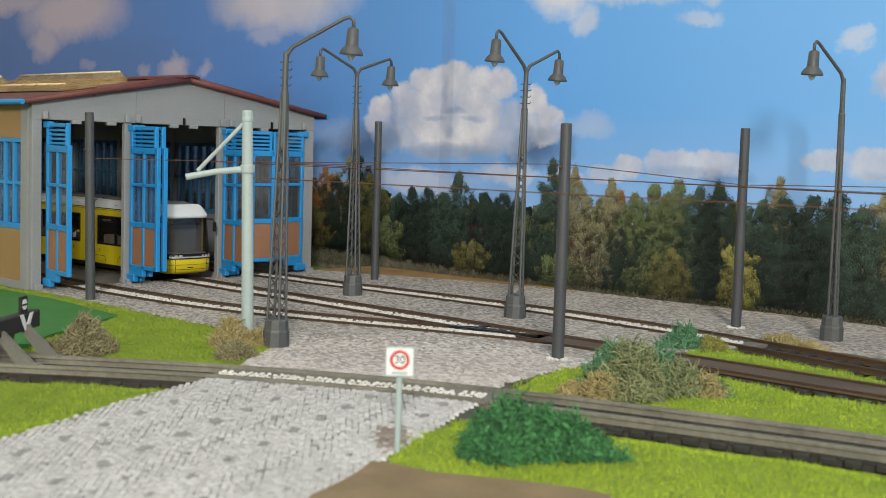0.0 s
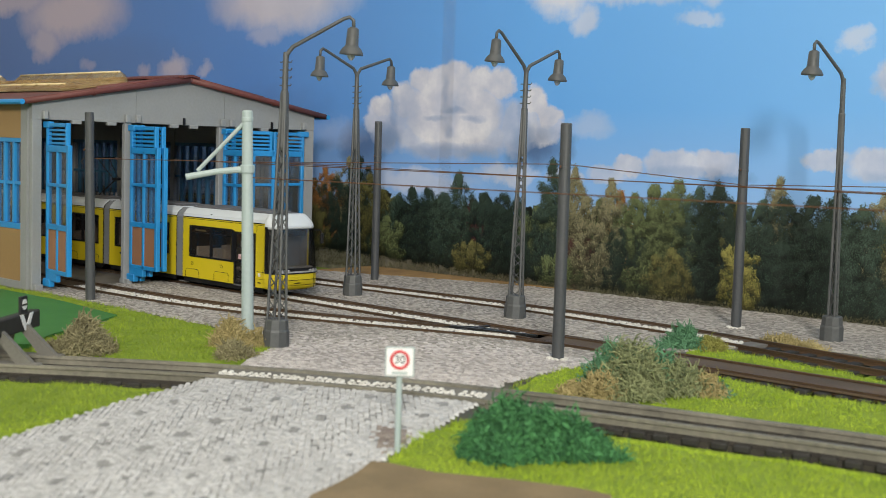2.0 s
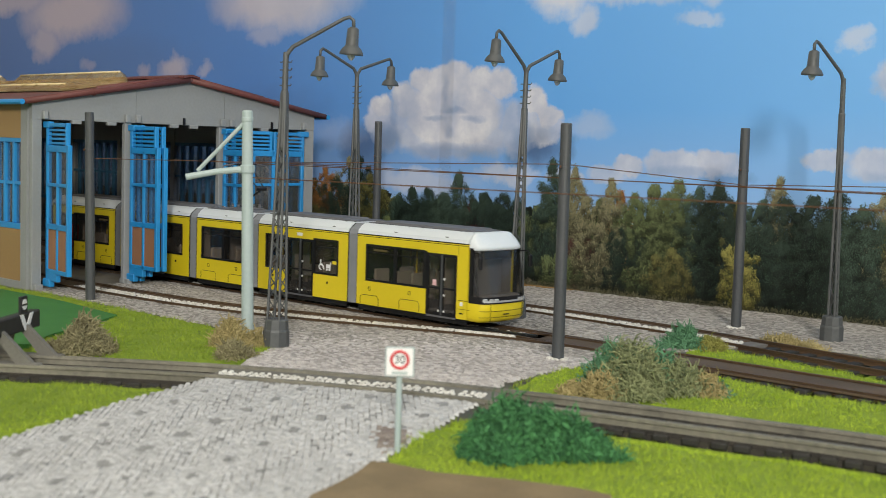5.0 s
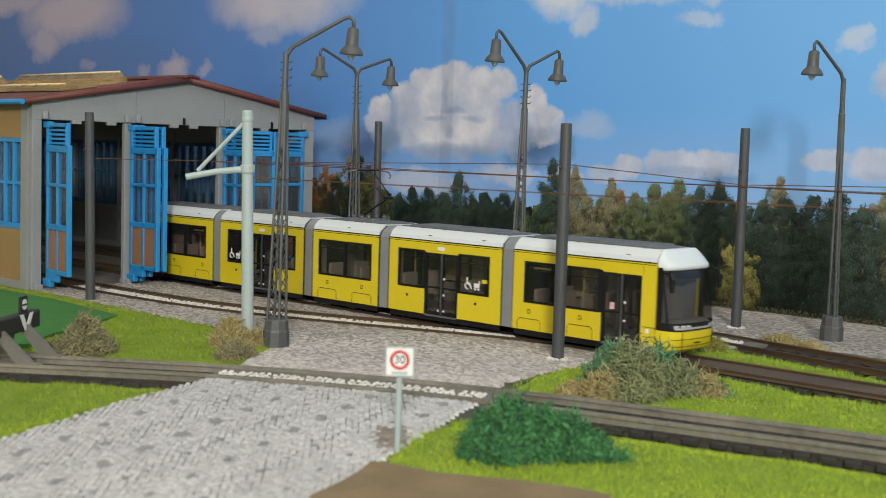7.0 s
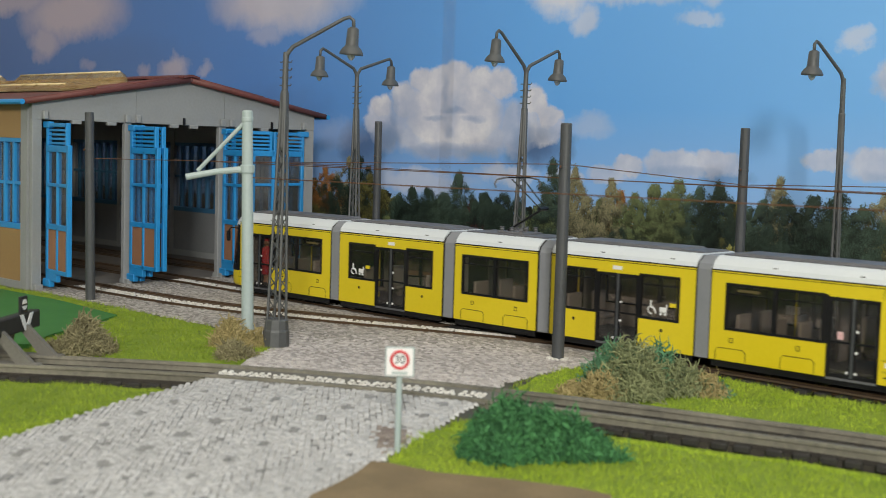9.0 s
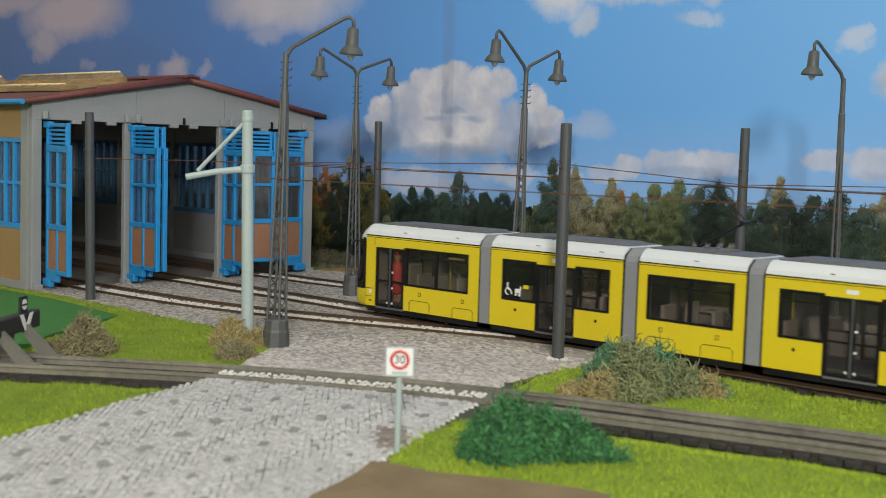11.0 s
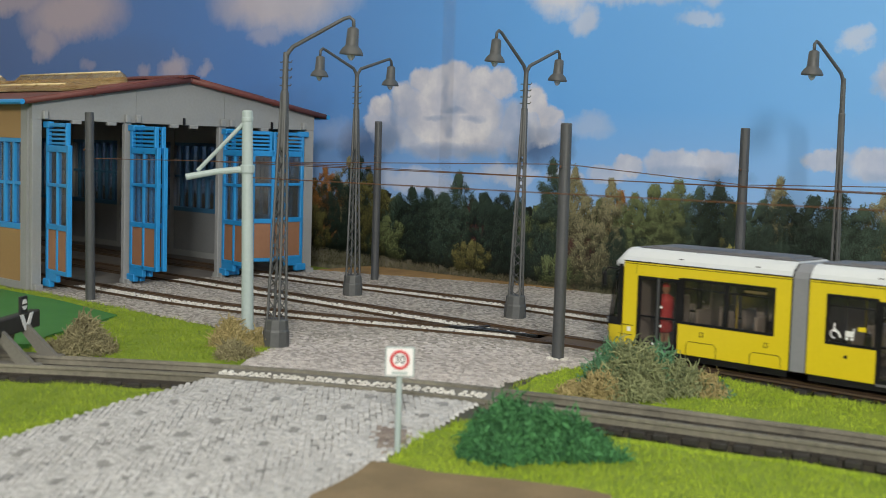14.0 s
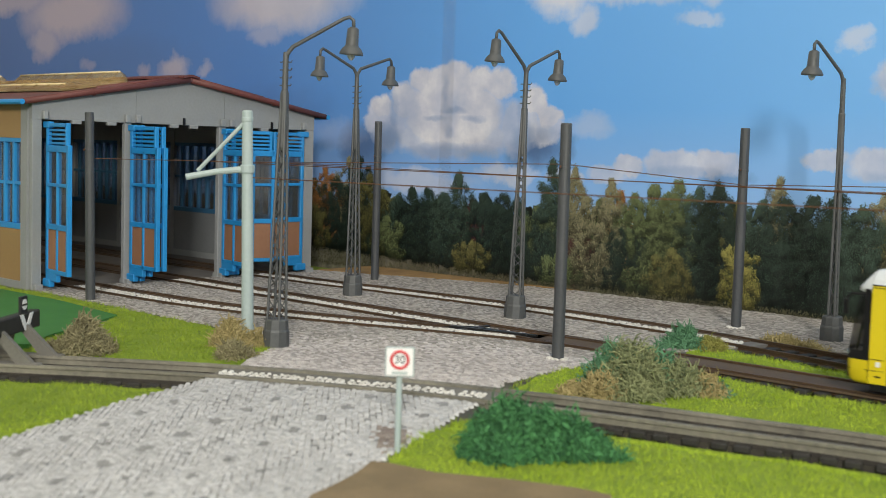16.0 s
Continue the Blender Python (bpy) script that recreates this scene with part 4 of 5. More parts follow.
door_leaf(0.15, 7.85, -86, False, "blue glazed depot door of the far bay left ajar")


# ---- masts ----
def lean(ob, top, height):
    """Tilts a mast so that its top stands off sideways by that much."""
    side = Vector((0.727, 0.687, 0))
    ob.matrix_world = ob.matrix_world @ Matrix.Rotation(top / height, 4, Vector((-side.y, side.x, 0)))
    return ob


def round_pole(x, y, h, glue=False):
    p = thing("catenary_pole", x, y, 0, "dark grey round overhead-line pole standing on the cobbles", "pole", "overhead-line poles")
    part("shaft", lathe(B(), [(0.215, -0.05), (0.205, h * 0.5), (0.195, h - 0.04), (0.17, h)], seg=18), M_POLE, p, smooth=False)
    z = 6.6
    part("wire_clamp", lathe(B(), [(0.2, z - 0.035), (0.218, z - 0.03), (0.218, z + 0.03), (0.2, z + 0.035)], seg=18), M_POLE, p)
    part("eyelet", tube(B(), [(0, -0.24, z), (0.05, -0.33, z), (0, -0.24, z + 0.06)], 0.03, 6), M_COPPER, p)
    if glue:
        rng = np.random.default_rng(21)
        an, rr = rng.uniform(0, 6.28, 60), rng.uniform(0.2, 0.36, 60)
        tagged(setts("dried_glue", rr * np.cos(an), rr * np.sin(an), an, 0.12, 0.09, 0.05, 0.1, M_SETT_PALE, p, 4), "white crumbs of dried glue round the foot", kind="stuff")
    return p


lean(round_pole(4.67, -8.04, 8.27), -0.11, 8.3)
round_pole(5.18, 8.82, 8.5)
round_pole(27.35, -3.4, 8.12, True)
round_pole(27.02, 9.09, 8.36, True)


def bracket_post():
    p = thing("bracket_post", 18.3, -9.83, 0, "pale blue-grey overhead-line post with a bracket arm", "pole")
    part("shaft", lathe(B(), [(0.22, -0.1), (0.21, 4), (0.19, 8.2), (0.16, 8.27)], seg=18), M_POST, p)
    # the arm reaches out across the view
    u = Vector((-0.62, -0.78, 0))
    a = [Vector((0, 0, 6.2)), u * 1.1 + Vector((0, 0, 6.1)), u * 2.15 + Vector((0, 0, 5.9))]
    part("arm", tube(B(), a, [0.13, 0.11, 0.12], 10), M_POST, p)
    part("stay", tube(B(), [Vector((0, 0, 7.95)), u * 1.75 + Vector((0, 0, 6.12))], 0.07, 8), M_POST, p)
    part("collar", lathe(B(), [(0.24, 6.05), (0.26, 6.1), (0.26, 6.3), (0.24, 6.35)], seg=16), M_POST, p)
    part("collar", lathe(B(), [(0.19, 7.85), (0.21, 7.9), (0.21, 8.0), (0.19, 8.04)], seg=16), M_POST, p)
    return p


lean(bracket_post(), -0.145, 8.25)


def bell(parent, x, y, z, tilt=0.0):
    """A bell-shaped lamp head hanging from its arm's end at z."""
    head = part("lamp_head", lathe(B(), [(0.10, 0.05), (0.18, 0.0), (0.20, -0.02), (0.225, -0.55), (0.235, -0.60), (0.34, -0.70), (0.415, -0.84), (0.42, -0.91), (0.39, -0.91), (0.28, -0.76)], seg=24, cap=False), M_LAMP, parent, smooth=True)
    head.data.transform(Matrix.Translation(Vector((x, y, z)) * K) @ Matrix.Rotation(tilt, 4, "Y"))
    bulb = part("bulb", lathe(B(), [(0.08, -0.7), (0.14, -0.82), (0.14, -0.96), (0.08, -1.06), (0.02, -1.1)], seg=14), M_BULB, head, "clear glass bulb", True)
    bulb.data.transform(Matrix.Translation(Vector((x, y, z)) * K) @ Matrix.Rotation(tilt, 4, "Y"))


def street_lamp(x, y, arms, lattice_turn, label, ztop=10.75, depth=0.8):
    """A lattice-mast street lamp. arms: compass turn, reach and rise of each."""
    p = thing("street_lamp", x, y, 0, label, "street lamp", "lattice street lamps")
    part("base", lathe(B(), [(0.47, -0.05), (0.47, 0.52), (0.45, 0.58), (0.43, 0.6), (0.41, 0.92), (0.36, 0.97)], seg=10), M_LAMP, p)
    R = Matrix.Rotation(radians(lattice_turn), 4, "Z")
    za, zb = 0.85, 7.0
    def half(z):
        return 0.30 - 0.19 * (z - za) / (8.2 - za)
    for sx, sy in ((-1, -1), (1, -1), (1, 1), (-1, 1)):
        part("corner_bar", tube(B(), [R @ Vector((sx * half(z) * 0.8, sy * half(z) * depth, z)) for z in (za, 4.0, 8.9)], 0.05, 6), M_LAMP, p)
    n = 15
    for face in range(4):
        F = R @ Matrix.Diagonal((1, depth / 0.8, 1, 1)) @ Matrix.Rotation(face * math.pi / 2, 4, "Z")
        for k in range(n):
            z0, z1 = za + (zb - za) * k / n, za + (zb - za) * (k + 1) / n
            s = 1 if k % 2 else -1
            part("brace", tube(B(), [F @ Vector((s * half(z0) * 0.8, half(z0) * 0.8, z0)), F @ Vector((-s * half(z1) * 0.8, half(z1) * 0.8, z1))], 0.022, 4), M_LAMP, p)
    part("sleeve", lathe(B(), [(0.12, 6.9), (0.145, 7.0), (0.135, 8.95), (0.10, 9.0)], seg=10), M_LAMP, p)
    part("tube", lathe(B(), [(0.11, 8.9), (0.10, ztop - 0.6), (0.09, ztop - 0.55)], seg=10), M_LAMP, p)
    for k in range(4):
        zz = 9.15 + 0.27 * k
        u = R @ Vector((1, 0, 0))
        part("insulator", tube(B(), [Vector((0, 0, zz)) - u * 0.22, Vector((0, 0, zz)) + u * 0.22, Vector((0, 0, zz + 0.07)) + u * 0.25], 0.022, 6), M_LAMP, p)
    for turn, reach, rise in arms:
        u = Vector((math.cos(radians(turn)), math.sin(radians(turn)), 0))
        z = ztop - 0.6
        path = [Vector((0, 0, z - 0.25)), u * 0.02 * reach + Vector((0, 0, z)), u * 0.10 * reach + Vector((0, 0, z + 0.25))]
        path += [u * 0.86 * reach + Vector((0, 0, z + 0.25 + rise)), u * 0.94 * reach + Vector((0, 0, z + 0.31 + rise)), u * reach + Vector((0, 0, z + 0.2 + rise)), u * (reach + 0.02) + Vector((0, 0, z - 0.1 + rise))]
        part("arm", tube(B(), path, [0.085, 0.08, 0.075, 0.065, 0.065, 0.065, 0.065], 8), M_LAMP, p, smooth=True)
        bell(p, u.x * reach, u.y * reach, z - 0.08 + rise, 0.06)
    return p


lean(street_lamp(19.49, -9.5, [(43, 2.3, 1.05)], 20, "grey lattice street lamp with one bell-shaped head", 10.85), 0.163, 10.2)
lean(street_lamp(9.69, 3.1, [(90, 2.25, 0.55), (-90, 2.3, 0.72)], 20, "grey lattice street lamp with two bell-shaped heads", 11.15), -0.04, 10.6)
lean(street_lamp(19.53, 3.55, [(90, 2.2, 0.72), (-90, 2.0, 1.22)], 25, "grey lattice street lamp with two bell-shaped heads", 11.1), 0.13, 10.7)
lean(street_lamp(31.24, 9.21, [(-100, 1.9, 1.05)], 104, "grey lattice street lamp with one bell-shaped head", 10.9, 0.42), -0.085, 10.7)


# ---- tram ----
def side_panel(bm, x0, x1, z0, z1, holes, y, t=0.09):
    """A side wall with through-going openings, as one connected sheet with thickness."""
    xs = sorted({x0, x1, *[min(max(v, x0), x1) for h in holes for v in h[:2]]})
    zs = sorted({z0, z1, *[min(max(v, z0), z1) for h in holes for v in h[2:]]})
    solid = {}
    for i, (a, b) in enumerate(zip(xs, xs[1:])):
        for j, (c, d) in enumerate(zip(zs, zs[1:])):
            m, n = (a + b) / 2, (c + d) / 2
            if not any(h[0] < m < h[1] and h[2] < n < h[3] for h in holes):
                solid[i, j] = 1
    pts = {}

    def at(i, j, s):
        if (i, j, s) not in pts:
            pts[i, j, s] = bm.verts.new((xs[i], y + s * t / 2, zs[j]))
        return pts[i, j, s]
    for i, j in solid:
        for s in (-1, 1):
            bm.faces.new((at(i, j, s), at(i + 1, j, s), at(i + 1, j + 1, s), at(i, j + 1, s)))
        for (di, dj), (p, q) in (((-1, 0), ((i, j), (i, j + 1))), ((1, 0), ((i + 1, j), (i + 1, j + 1))), ((0, -1), ((i, j), (i + 1, j))), ((0, 1), ((i, j + 1), (i + 1, j + 1)))):
            if (i + di, j + dj) not in solid:
                bm.faces.new((at(*p, -1), at(*q, -1), at(*q, 1), at(*p, 1)))
    return bm


def nose(bm, levels, s):
    """Lofts the rounded end from (z, tip, half-width, back) levels; s is +1 or -1 for either end."""
    rings = []
    for z, tip, w, back in levels:
        ring = []
        for k in range(13):
            a = -math.pi / 2 + math.pi * k / 12
            ca, sa = math.cos(a), math.sin(a)
            ring.append(bm.verts.new((s * (back + (tip - back) * abs(ca) ** 0.45), w * math.copysign(abs(sa) ** 0.75, sa), z)))
        rings.append(ring)
    for a, b in zip(rings, rings[1:]):
        for k in range(12):
            bm.faces.new((a[k], a[k + 1], b[k + 1], b[k]))
    return rings


YT = 1.38
tram = thing("tram", 0, 0, 0, "yellow and white five-section low-floor model tram", "tram")


def tram_section(name, x0, x1, windows, doors, end=0):
    b, ends = B(), []
    holes = [(a, c, 1.50, 3.02) for a, c in windows] + [(a, c, 0.40, 2.96) for a, c in doors]
    side_panel(b, x0, x1, 0.46, 3.42, holes, -YT + 0.045)
    for x in (x0, x1):
        if not (end and abs(x) > 12):
            ends.append(x)
    body = part(name, b, M_YELLOW, tram, "yellow body section")
    part("side_wall", side_panel(B(), x0, x1, 0.46, 3.42, holes, YT - 0.045), M_YELLOW, body)
    for x in ends:
        part("end_wall", side_panel(B(), -YT + 0.09, YT - 0.09, 0.5, 3.42, [(-0.6, 0.6, 0.6, 2.9)], 0, 0.05), M_LINING, body).matrix_local = pose(x * K, 0, 0, 0, 0, 90)
    for y in (-YT + 0.115, YT - 0.115):
        part("lining", side_panel(B(), x0 + 0.05, x1 - 0.05, 0.7, 3.4, [(a - 0.001, c + 0.001, 1.5, 3.02) for a, c in windows] + [(a - 0.001, c + 0.001, 0.62, 2.97) for a, c in doors], y, 0.03), M_LINING, body)
    part("ceiling_lining", box(B(), x0 + 0.05, x1 - 0.05, -1.2, 1.2, 3.4, 3.43), M_LINING, body)
    part("trim_line", box(B(), x0, x1, -YT - 0.006, -YT + 0.02, 3.41, 3.455), M_TDARK, body)
    part("trim_line", box(B(), x0, x1, YT - 0.02, YT + 0.006, 3.41, 3.455), M_TDARK, body)
    for y in (-YT, YT):
        part("trim_line", box(B(), x0, x1, y - 0.006, y + 0.006, 3.345, 3.365), M_TDARK, body)
    sec = [(-YT, 3.45), (-YT + 0.05, 3.6), (-1.16, 3.78), (-0.98, 3.88), (0.98, 3.88), (1.16, 3.78), (YT - 0.05, 3.6), (YT, 3.45)]
    part("roof", prism(B(), sec, "x", x0, x1), M_ROOFWHITE, body, "white roof shell")
    for y in (-1.3, 1.3):
        part("skirt", box(B(), x0 + 0.06, x1 - 0.06, y - 0.03, y + 0.03, 0.24, 0.47), M_TDARK, body, "black lower skirt")
    for p in ([c for a, c in windows for e, f in windows if c == e]):
        part("window_catch", box(B(), p - 0.035, p + 0.035, -YT - 0.006, -YT + 0.03, 2.5, 2.75, 0.01), M_ROOFWHITE, body, "small pale window catch")
    part("floor_pan", box(B(), x0 + 0.03, x1 - 0.03, -1.28, 1.28, 0.38, 0.62), M_TDARK, body)
    for a in np.arange(x0 + 2.7, x1 - 0.5, 2.9):
        part("roof_joint", box(B(), a - 0.012, a + 0.012, -1.02, 1.02, 3.84, 3.895), M_TGREY, body)
        part("roof_vent", box(B(), a - 0.55, a - 0.38, -1.31, -1.27, 3.6, 3.65), M_TDARK, body)
    for y in (-YT + 0.05, YT - 0.05):
        s = -1 if y < 0 else 1
        for a, c in windows:
            part("window_frame", side_panel(B(), a - 0.02, c + 0.02, 1.48, 3.04, [(a + 0.07, c - 0.07, 1.57, 2.95)], y + s * 0.015, 0.085), M_TDARK, body)
            part("vent_bar", box(B(), a + 0.06, c - 0.06, y - 0.02, y + 0.03, 2.66, 2.70), M_TDARK, body)
            part("window_pane", box(B(), a + 0.05, c - 0.05, y - 0.015, y + 0.015, 1.55, 2.97), M_TGLASS, body)
        for a, c in doors:
            m = (a + c) / 2
            dr = part("door", side_panel(B(), a, c, 0.48, 2.97, [(a + 0.13, m - 0.1, 0.6, 1.54), (a + 0.13, m - 0.1, 1.61, 2.84), (m + 0.1, c - 0.13, 0.6, 1.54), (m + 0.1, c - 0.13, 1.61, 2.84)], y, 0.07), M_TDARK, body, "black double door")
            part("door_pane", box(B(), a + 0.1, c - 0.1, y - 0.01, y + 0.01, 0.58, 2.86), M_TGLASS, dr)
            part("centre_seal", box(B(), m - 0.045, m + 0.045, y - 0.045, y + 0.045, 0.5, 2.95, 0.01), M_POLE, dr, "dark grey rubber seal")
            part("step_edge", box(B(), a + 0.05, c - 0.05, y - 0.05, y + 0.05, 0.4, 0.47), M_ROOFGEAR, dr)
            for dx, z in ((0.14, 1.95), (0.14, 1.3), (0.14, 0.66), (-0.14, 0.66)):
                part("door_button", lathe(B(), [(0.045, 0.0), (0.045, 0.03)], seg=10), M_WHITE, dr, "small white button").matrix_local = pose((m + dx) * K, (y + s * 0.03) * K, z * K, -s * -90, 0, 0)
    return body


WE = [(10.05, 11.8), (11.8, 13.5)]
WD = [(3.3, 4.81), (6.65, 8.28)]
SECT = {}
SECT["E"] = tram_section("cab_section", 9.5, 15.87, WE, [(13.6, 15.3)], 1)
SECT["D"] = tram_section("door_section", 2.76, 8.88, WD, [(4.81, 6.65)])
SECT["C"] = tram_section("middle_section", -2.08, 2.08, [(-1.69, 0.0), (0.0, 1.66)], [])
SECT["B"] = tram_section("door_section", -8.88, -2.76, [(-c, -a) for a, c in WD], [(-6.65, -4.81)])
SECT["A"] = tram_section("cab_section", -15.87, -9.5, [(-c, -a) for a, c in WE], [(-15.3, -13.6)], 1)

for x in (-9.19, -2.42, 2.42, 9.19):
    sec = [(-1.34, 0.45), (-1.34, 3.4), (-1.26, 3.6), (-0.95, 3.84), (0.95, 3.84), (1.26, 3.6), (1.34, 3.4), (1.34, 0.45)]
    b = prism(B(), sec, "x", x - 0.33, x + 0.33)
    # solid dark strips stand in for the shade at the bellows' edges
    for dx in (-0.31, 0.31):
        part("joint_shade", prism(B(), [(q[0] * 1.012, q[1]) for q in sec], "x", x + dx - 0.045, x + dx + 0.045), M_TDARK, tram)
    part("bellows", b, M_TGREY, tram, "grey folded bellows between the sections")

for s in (1, -1):
    cab = SECT["E"] if s > 0 else SECT["A"]
    b = B()
    nose(b, [(0.36, 16.4, 1.0, 15.9), (0.44, 16.64, 1.32, 15.9), (0.55, 16.77, 1.37, 15.9), (0.95, 16.82, 1.375, 15.9), (1.14, 16.8, 1.375, 15.9)], s)
    front = part("front_apron", b, M_YELLOW, cab, "", True)
    b = B()
    nose(b, [(1.14, 16.83, 1.37, 15.95), (1.2, 16.83, 1.37, 15.95), (1.42, 16.81, 1.36, 15.95)], s)
    part("light_band", b, M_TDARK, cab, "", True)
    b = B()
    nose(b, [(1.42, 16.79, 1.355, 15.95), (2.2, 16.67, 1.34, 15.95), (2.9, 16.52, 1.31, 15.95), (3.24, 16.42, 1.29, 15.95)], s)
    part("windscreen", b, M_SCREEN, cab, "wide curved dark windscreen", True)
    b = B()
    nose(b, [(3.20, 16.42, 1.31, 15.9), (3.25, 16.5, 1.35, 15.9), (3.37, 16.47, 1.35, 15.9), (3.60, 16.2, 1.29, 15.9), (3.79, 16.02, 1.13, 15.9), (3.885, 15.92, 0.98, 15.9)], s)
    part("front_cap", b, M_ROOFWHITE, cab, "white rounded roof front", True)
    for y0, y1 in ((-1.36, -1.28), (1.28, 1.36)):
        part("side_post", box(B(), min(s * 15.93, s * 16.1), max(s * 15.93, s * 16.1), y0, y1, 1.2, 3.3), M_TDARK, cab)
    part("cab_wall", box(B(), min(s * 15.3, s * 15.36), max(s * 15.3, s * 15.36), -1.24, 1.24, 0.7, 3.35), M_LINING, cab)
    for z, tip in ((0.86, 16.825), (0.62, 16.80)):
        line = []
        for k in range(25):
            a = -math.pi / 2 + math.pi * k / 24
            line.append((s * (15.9 + (tip - 15.9) * abs(math.cos(a)) ** 0.45), 1.382 * math.copysign(abs(math.sin(a)) ** 0.75, math.sin(a)), z))
        part("bumper_seam", tube(B(), line[3:-3], 0.012, 4), M_TDARK, cab)
    for y in (-0.95, 0.95):
        xq = 15.9 + 0.925 * math.cos(math.asin((abs(y) / 1.38) ** (1 / 0.75))) ** 0.45
        part("apron_seam", tube(B(), [(s * xq, y, 0.46), (s * (xq + 0.01), y, 1.12)], 0.012, 4), M_TDARK, cab)
    part("coupler_slot", box(B(), min(s * 16.75, s * 16.835), max(s * 16.75, s * 16.835), -0.25, 0.05, 0.7, 0.74), M_TDARK, cab)
    b = B()
    nose(b, [(1.20, 16.85, 1.382, 15.95), (1.275, 16.845, 1.379, 15.95)], s)
    bmesh.ops.delete(b, geom=[v for v in b.verts if abs(v.co.y) > 1.3], context="VERTS")
    part("lamp_strip", b, M_LIGHTS, cab, "clear strip of front lamps", True)
    for y in (-1.16, -0.92, -0.68, 0.68, 0.92, 1.16):
        front_x = 15.95 + 0.88 * math.sqrt(max(0.05, 1 - (abs(y) / 1.37) ** 2.7)) ** 0.55
        part("headlight", box(B(), -0.03, 0.03, -0.1, 0.1, -0.06, 0.06, 0.02), M_LIGHTS, cab, "clear headlamp").matrix_local = pose(s * front_x * K, y * K, 1.29 * K, 0, 0, s * 38 * y)
    for y in (-1.0, 1.0):
        part("mirror_arm", tube(B(), [(s * 16.15, y * 1.3, 3.12), (s * 16.5, y * 1.46, 3.14), (s * 16.62, y * 1.5, 2.98)], 0.035, 6), M_TDARK, cab)
        part("mirror", box(B(), min(s * 16.56, s * 16.68), max(s * 16.56, s * 16.68), y * 1.5 - 0.09, y * 1.5 + 0.09, 2.5, 2.98, 0.03), M_TDARK, cab)
    part("dashboard", box(B(), min(s * 15.9, s * 16.55), max(s * 15.9, s * 16.55), -1.15, 1.15, 0.7, 1.45, 0.1), M_SEAT, cab)

# seats, floor and driver figure
for a, c in ((9.7, 16.0), (2.9, 8.7), (-1.9, 1.9), (-8.7, -2.9), (-16.0, -9.7)):
    part("cabin_floor", box(B(), a, c, -1.25, 1.25, 0.62, 0.7), M_FLOOR_T, tram)
for x in (10.6, 11.9, 12.8, 3.6, 7.3, -1.0, 1.0, -3.6, -7.3, -10.6, -11.9, -12.8):
    for y in (-0.75, 0.75):
        b = box(B(), x - 0.28, x + 0.28, y - 0.42, y + 0.42, 1.0, 1.16, 0.05)
        box(b, x - 0.3, x - 0.16, y - 0.42, y + 0.42, 1.1, 2.0, 0.05)
        box(b, x - 0.08, x + 0.08, y - 0.1, y + 0.1, 0.7, 1.02)
        part("seat", b, M_SEAT, tram)
doll = lathe(B(), [(0.2, 1.05), (0.3, 1.12), (0.27, 1.55), (0.31, 2.1), (0.3, 2.25), (0.1, 2.38), (0.09, 2.42), (0.15, 2.5), (0.16, 2.62), (0.1, 2.74), (0.02, 2.78)], -14.4, -0.95, 12)
for dx in (-0.1, 0.1):
    lathe(doll, [(0.09, 0.7), (0.075, 0.76), (0.085, 1.1)], -14.4 + dx, -0.95, 8)
for f in doll.faces:
    f.material_index = 1 if f.calc_center_median().z < 1.0 or 2.4 < f.calc_center_median().z < 2.66 else 0
part("driver_doll", doll, [M_DOLLRED, M_DOLLDARK], tram, "plain toy figure in a red coat", True)

# bogies with wheels
for x in (-12.3, 0.0, 12.3):
    bog = part("bogie", box(box(B(), x - 1.5, x + 1.5, -1.05, -0.95, 0.3, 0.55), x - 1.5, x + 1.5, 0.95, 1.05, 0.3, 0.55), M_TDARK, tram)
    for dx in (-1.0, 1.0):
        for y in (-0.86, 0.86):
            w = part("wheel", lathe(B(), [(0.32, -0.06), (0.35, -0.03), (0.35, 0.04), (0.2, 0.06)], seg=18), M_TDARK, bog)
            w.matrix_local = pose((x + dx) * K, y * K, 0.4 * K, 90, 0, 0)

# roof gear and pantograph
for x, l in ((13.0, 2.2), (10.8, 0.9), (5.6, 2.3), (-5.6, 2.3), (-13.0, 2.2), (-10.8, 0.9)):
    part("roof_box", box(B(), x - l, x + l, -0.8, 0.8, 3.86, 3.985, 0.05), M_ROOFGEAR, tram, "grey roof equipment box")
pan = part("pantograph", box(B(), -0.7, 0.7, -0.55, 0.55, 3.88, 4.0, 0.03), M_ROOFGEAR, tram, "raised single-arm pantograph")
part("lower_arm", tube(B(), [(-0.6, 0, 4.0), (1.15, 0, 4.95)], 0.045, 6), M_TDARK, pan)
part("knee", tube(B(), [(1.15, -0.25, 4.95), (1.15, 0.25, 4.95)], 0.08, 8), M_TDARK, pan)
for y in (-0.35, 0.35):
    part("upper_arm", tube(B(), [(1.15, y * 0.5, 4.95), (-0.15, y, 6.02)], 0.025, 6), M_TDARK, pan)
part("collector", tube(B(), [(-0.15, -1.3, 5.72), (-0.15, -1.38, 5.85), (-0.15, -1.25, 6.02), (-0.15, -0.7, 6.1), (-0.15, 0.7, 6.1), (-0.15, 1.25, 6.02), (-0.15, 1.38, 5.85), (-0.15, 1.3, 5.72)], 0.035, 6), M_ROOFGEAR, pan)
part("contact_strip", box(B(), -0.22, -0.06, -0.65, 0.65, 6.07, 6.13), M_TDARK, pan)
for x in (-0.5, 0.0, 0.45):
    for y in (-0.45, 0.45):
        part("insulator", lathe(B(), [(0.09, 3.98), (0.06, 4.03), (0.09, 4.08), (0.06, 4.13), (0.09, 4.18)], x, y, 10), M_ROOFGEAR, pan)

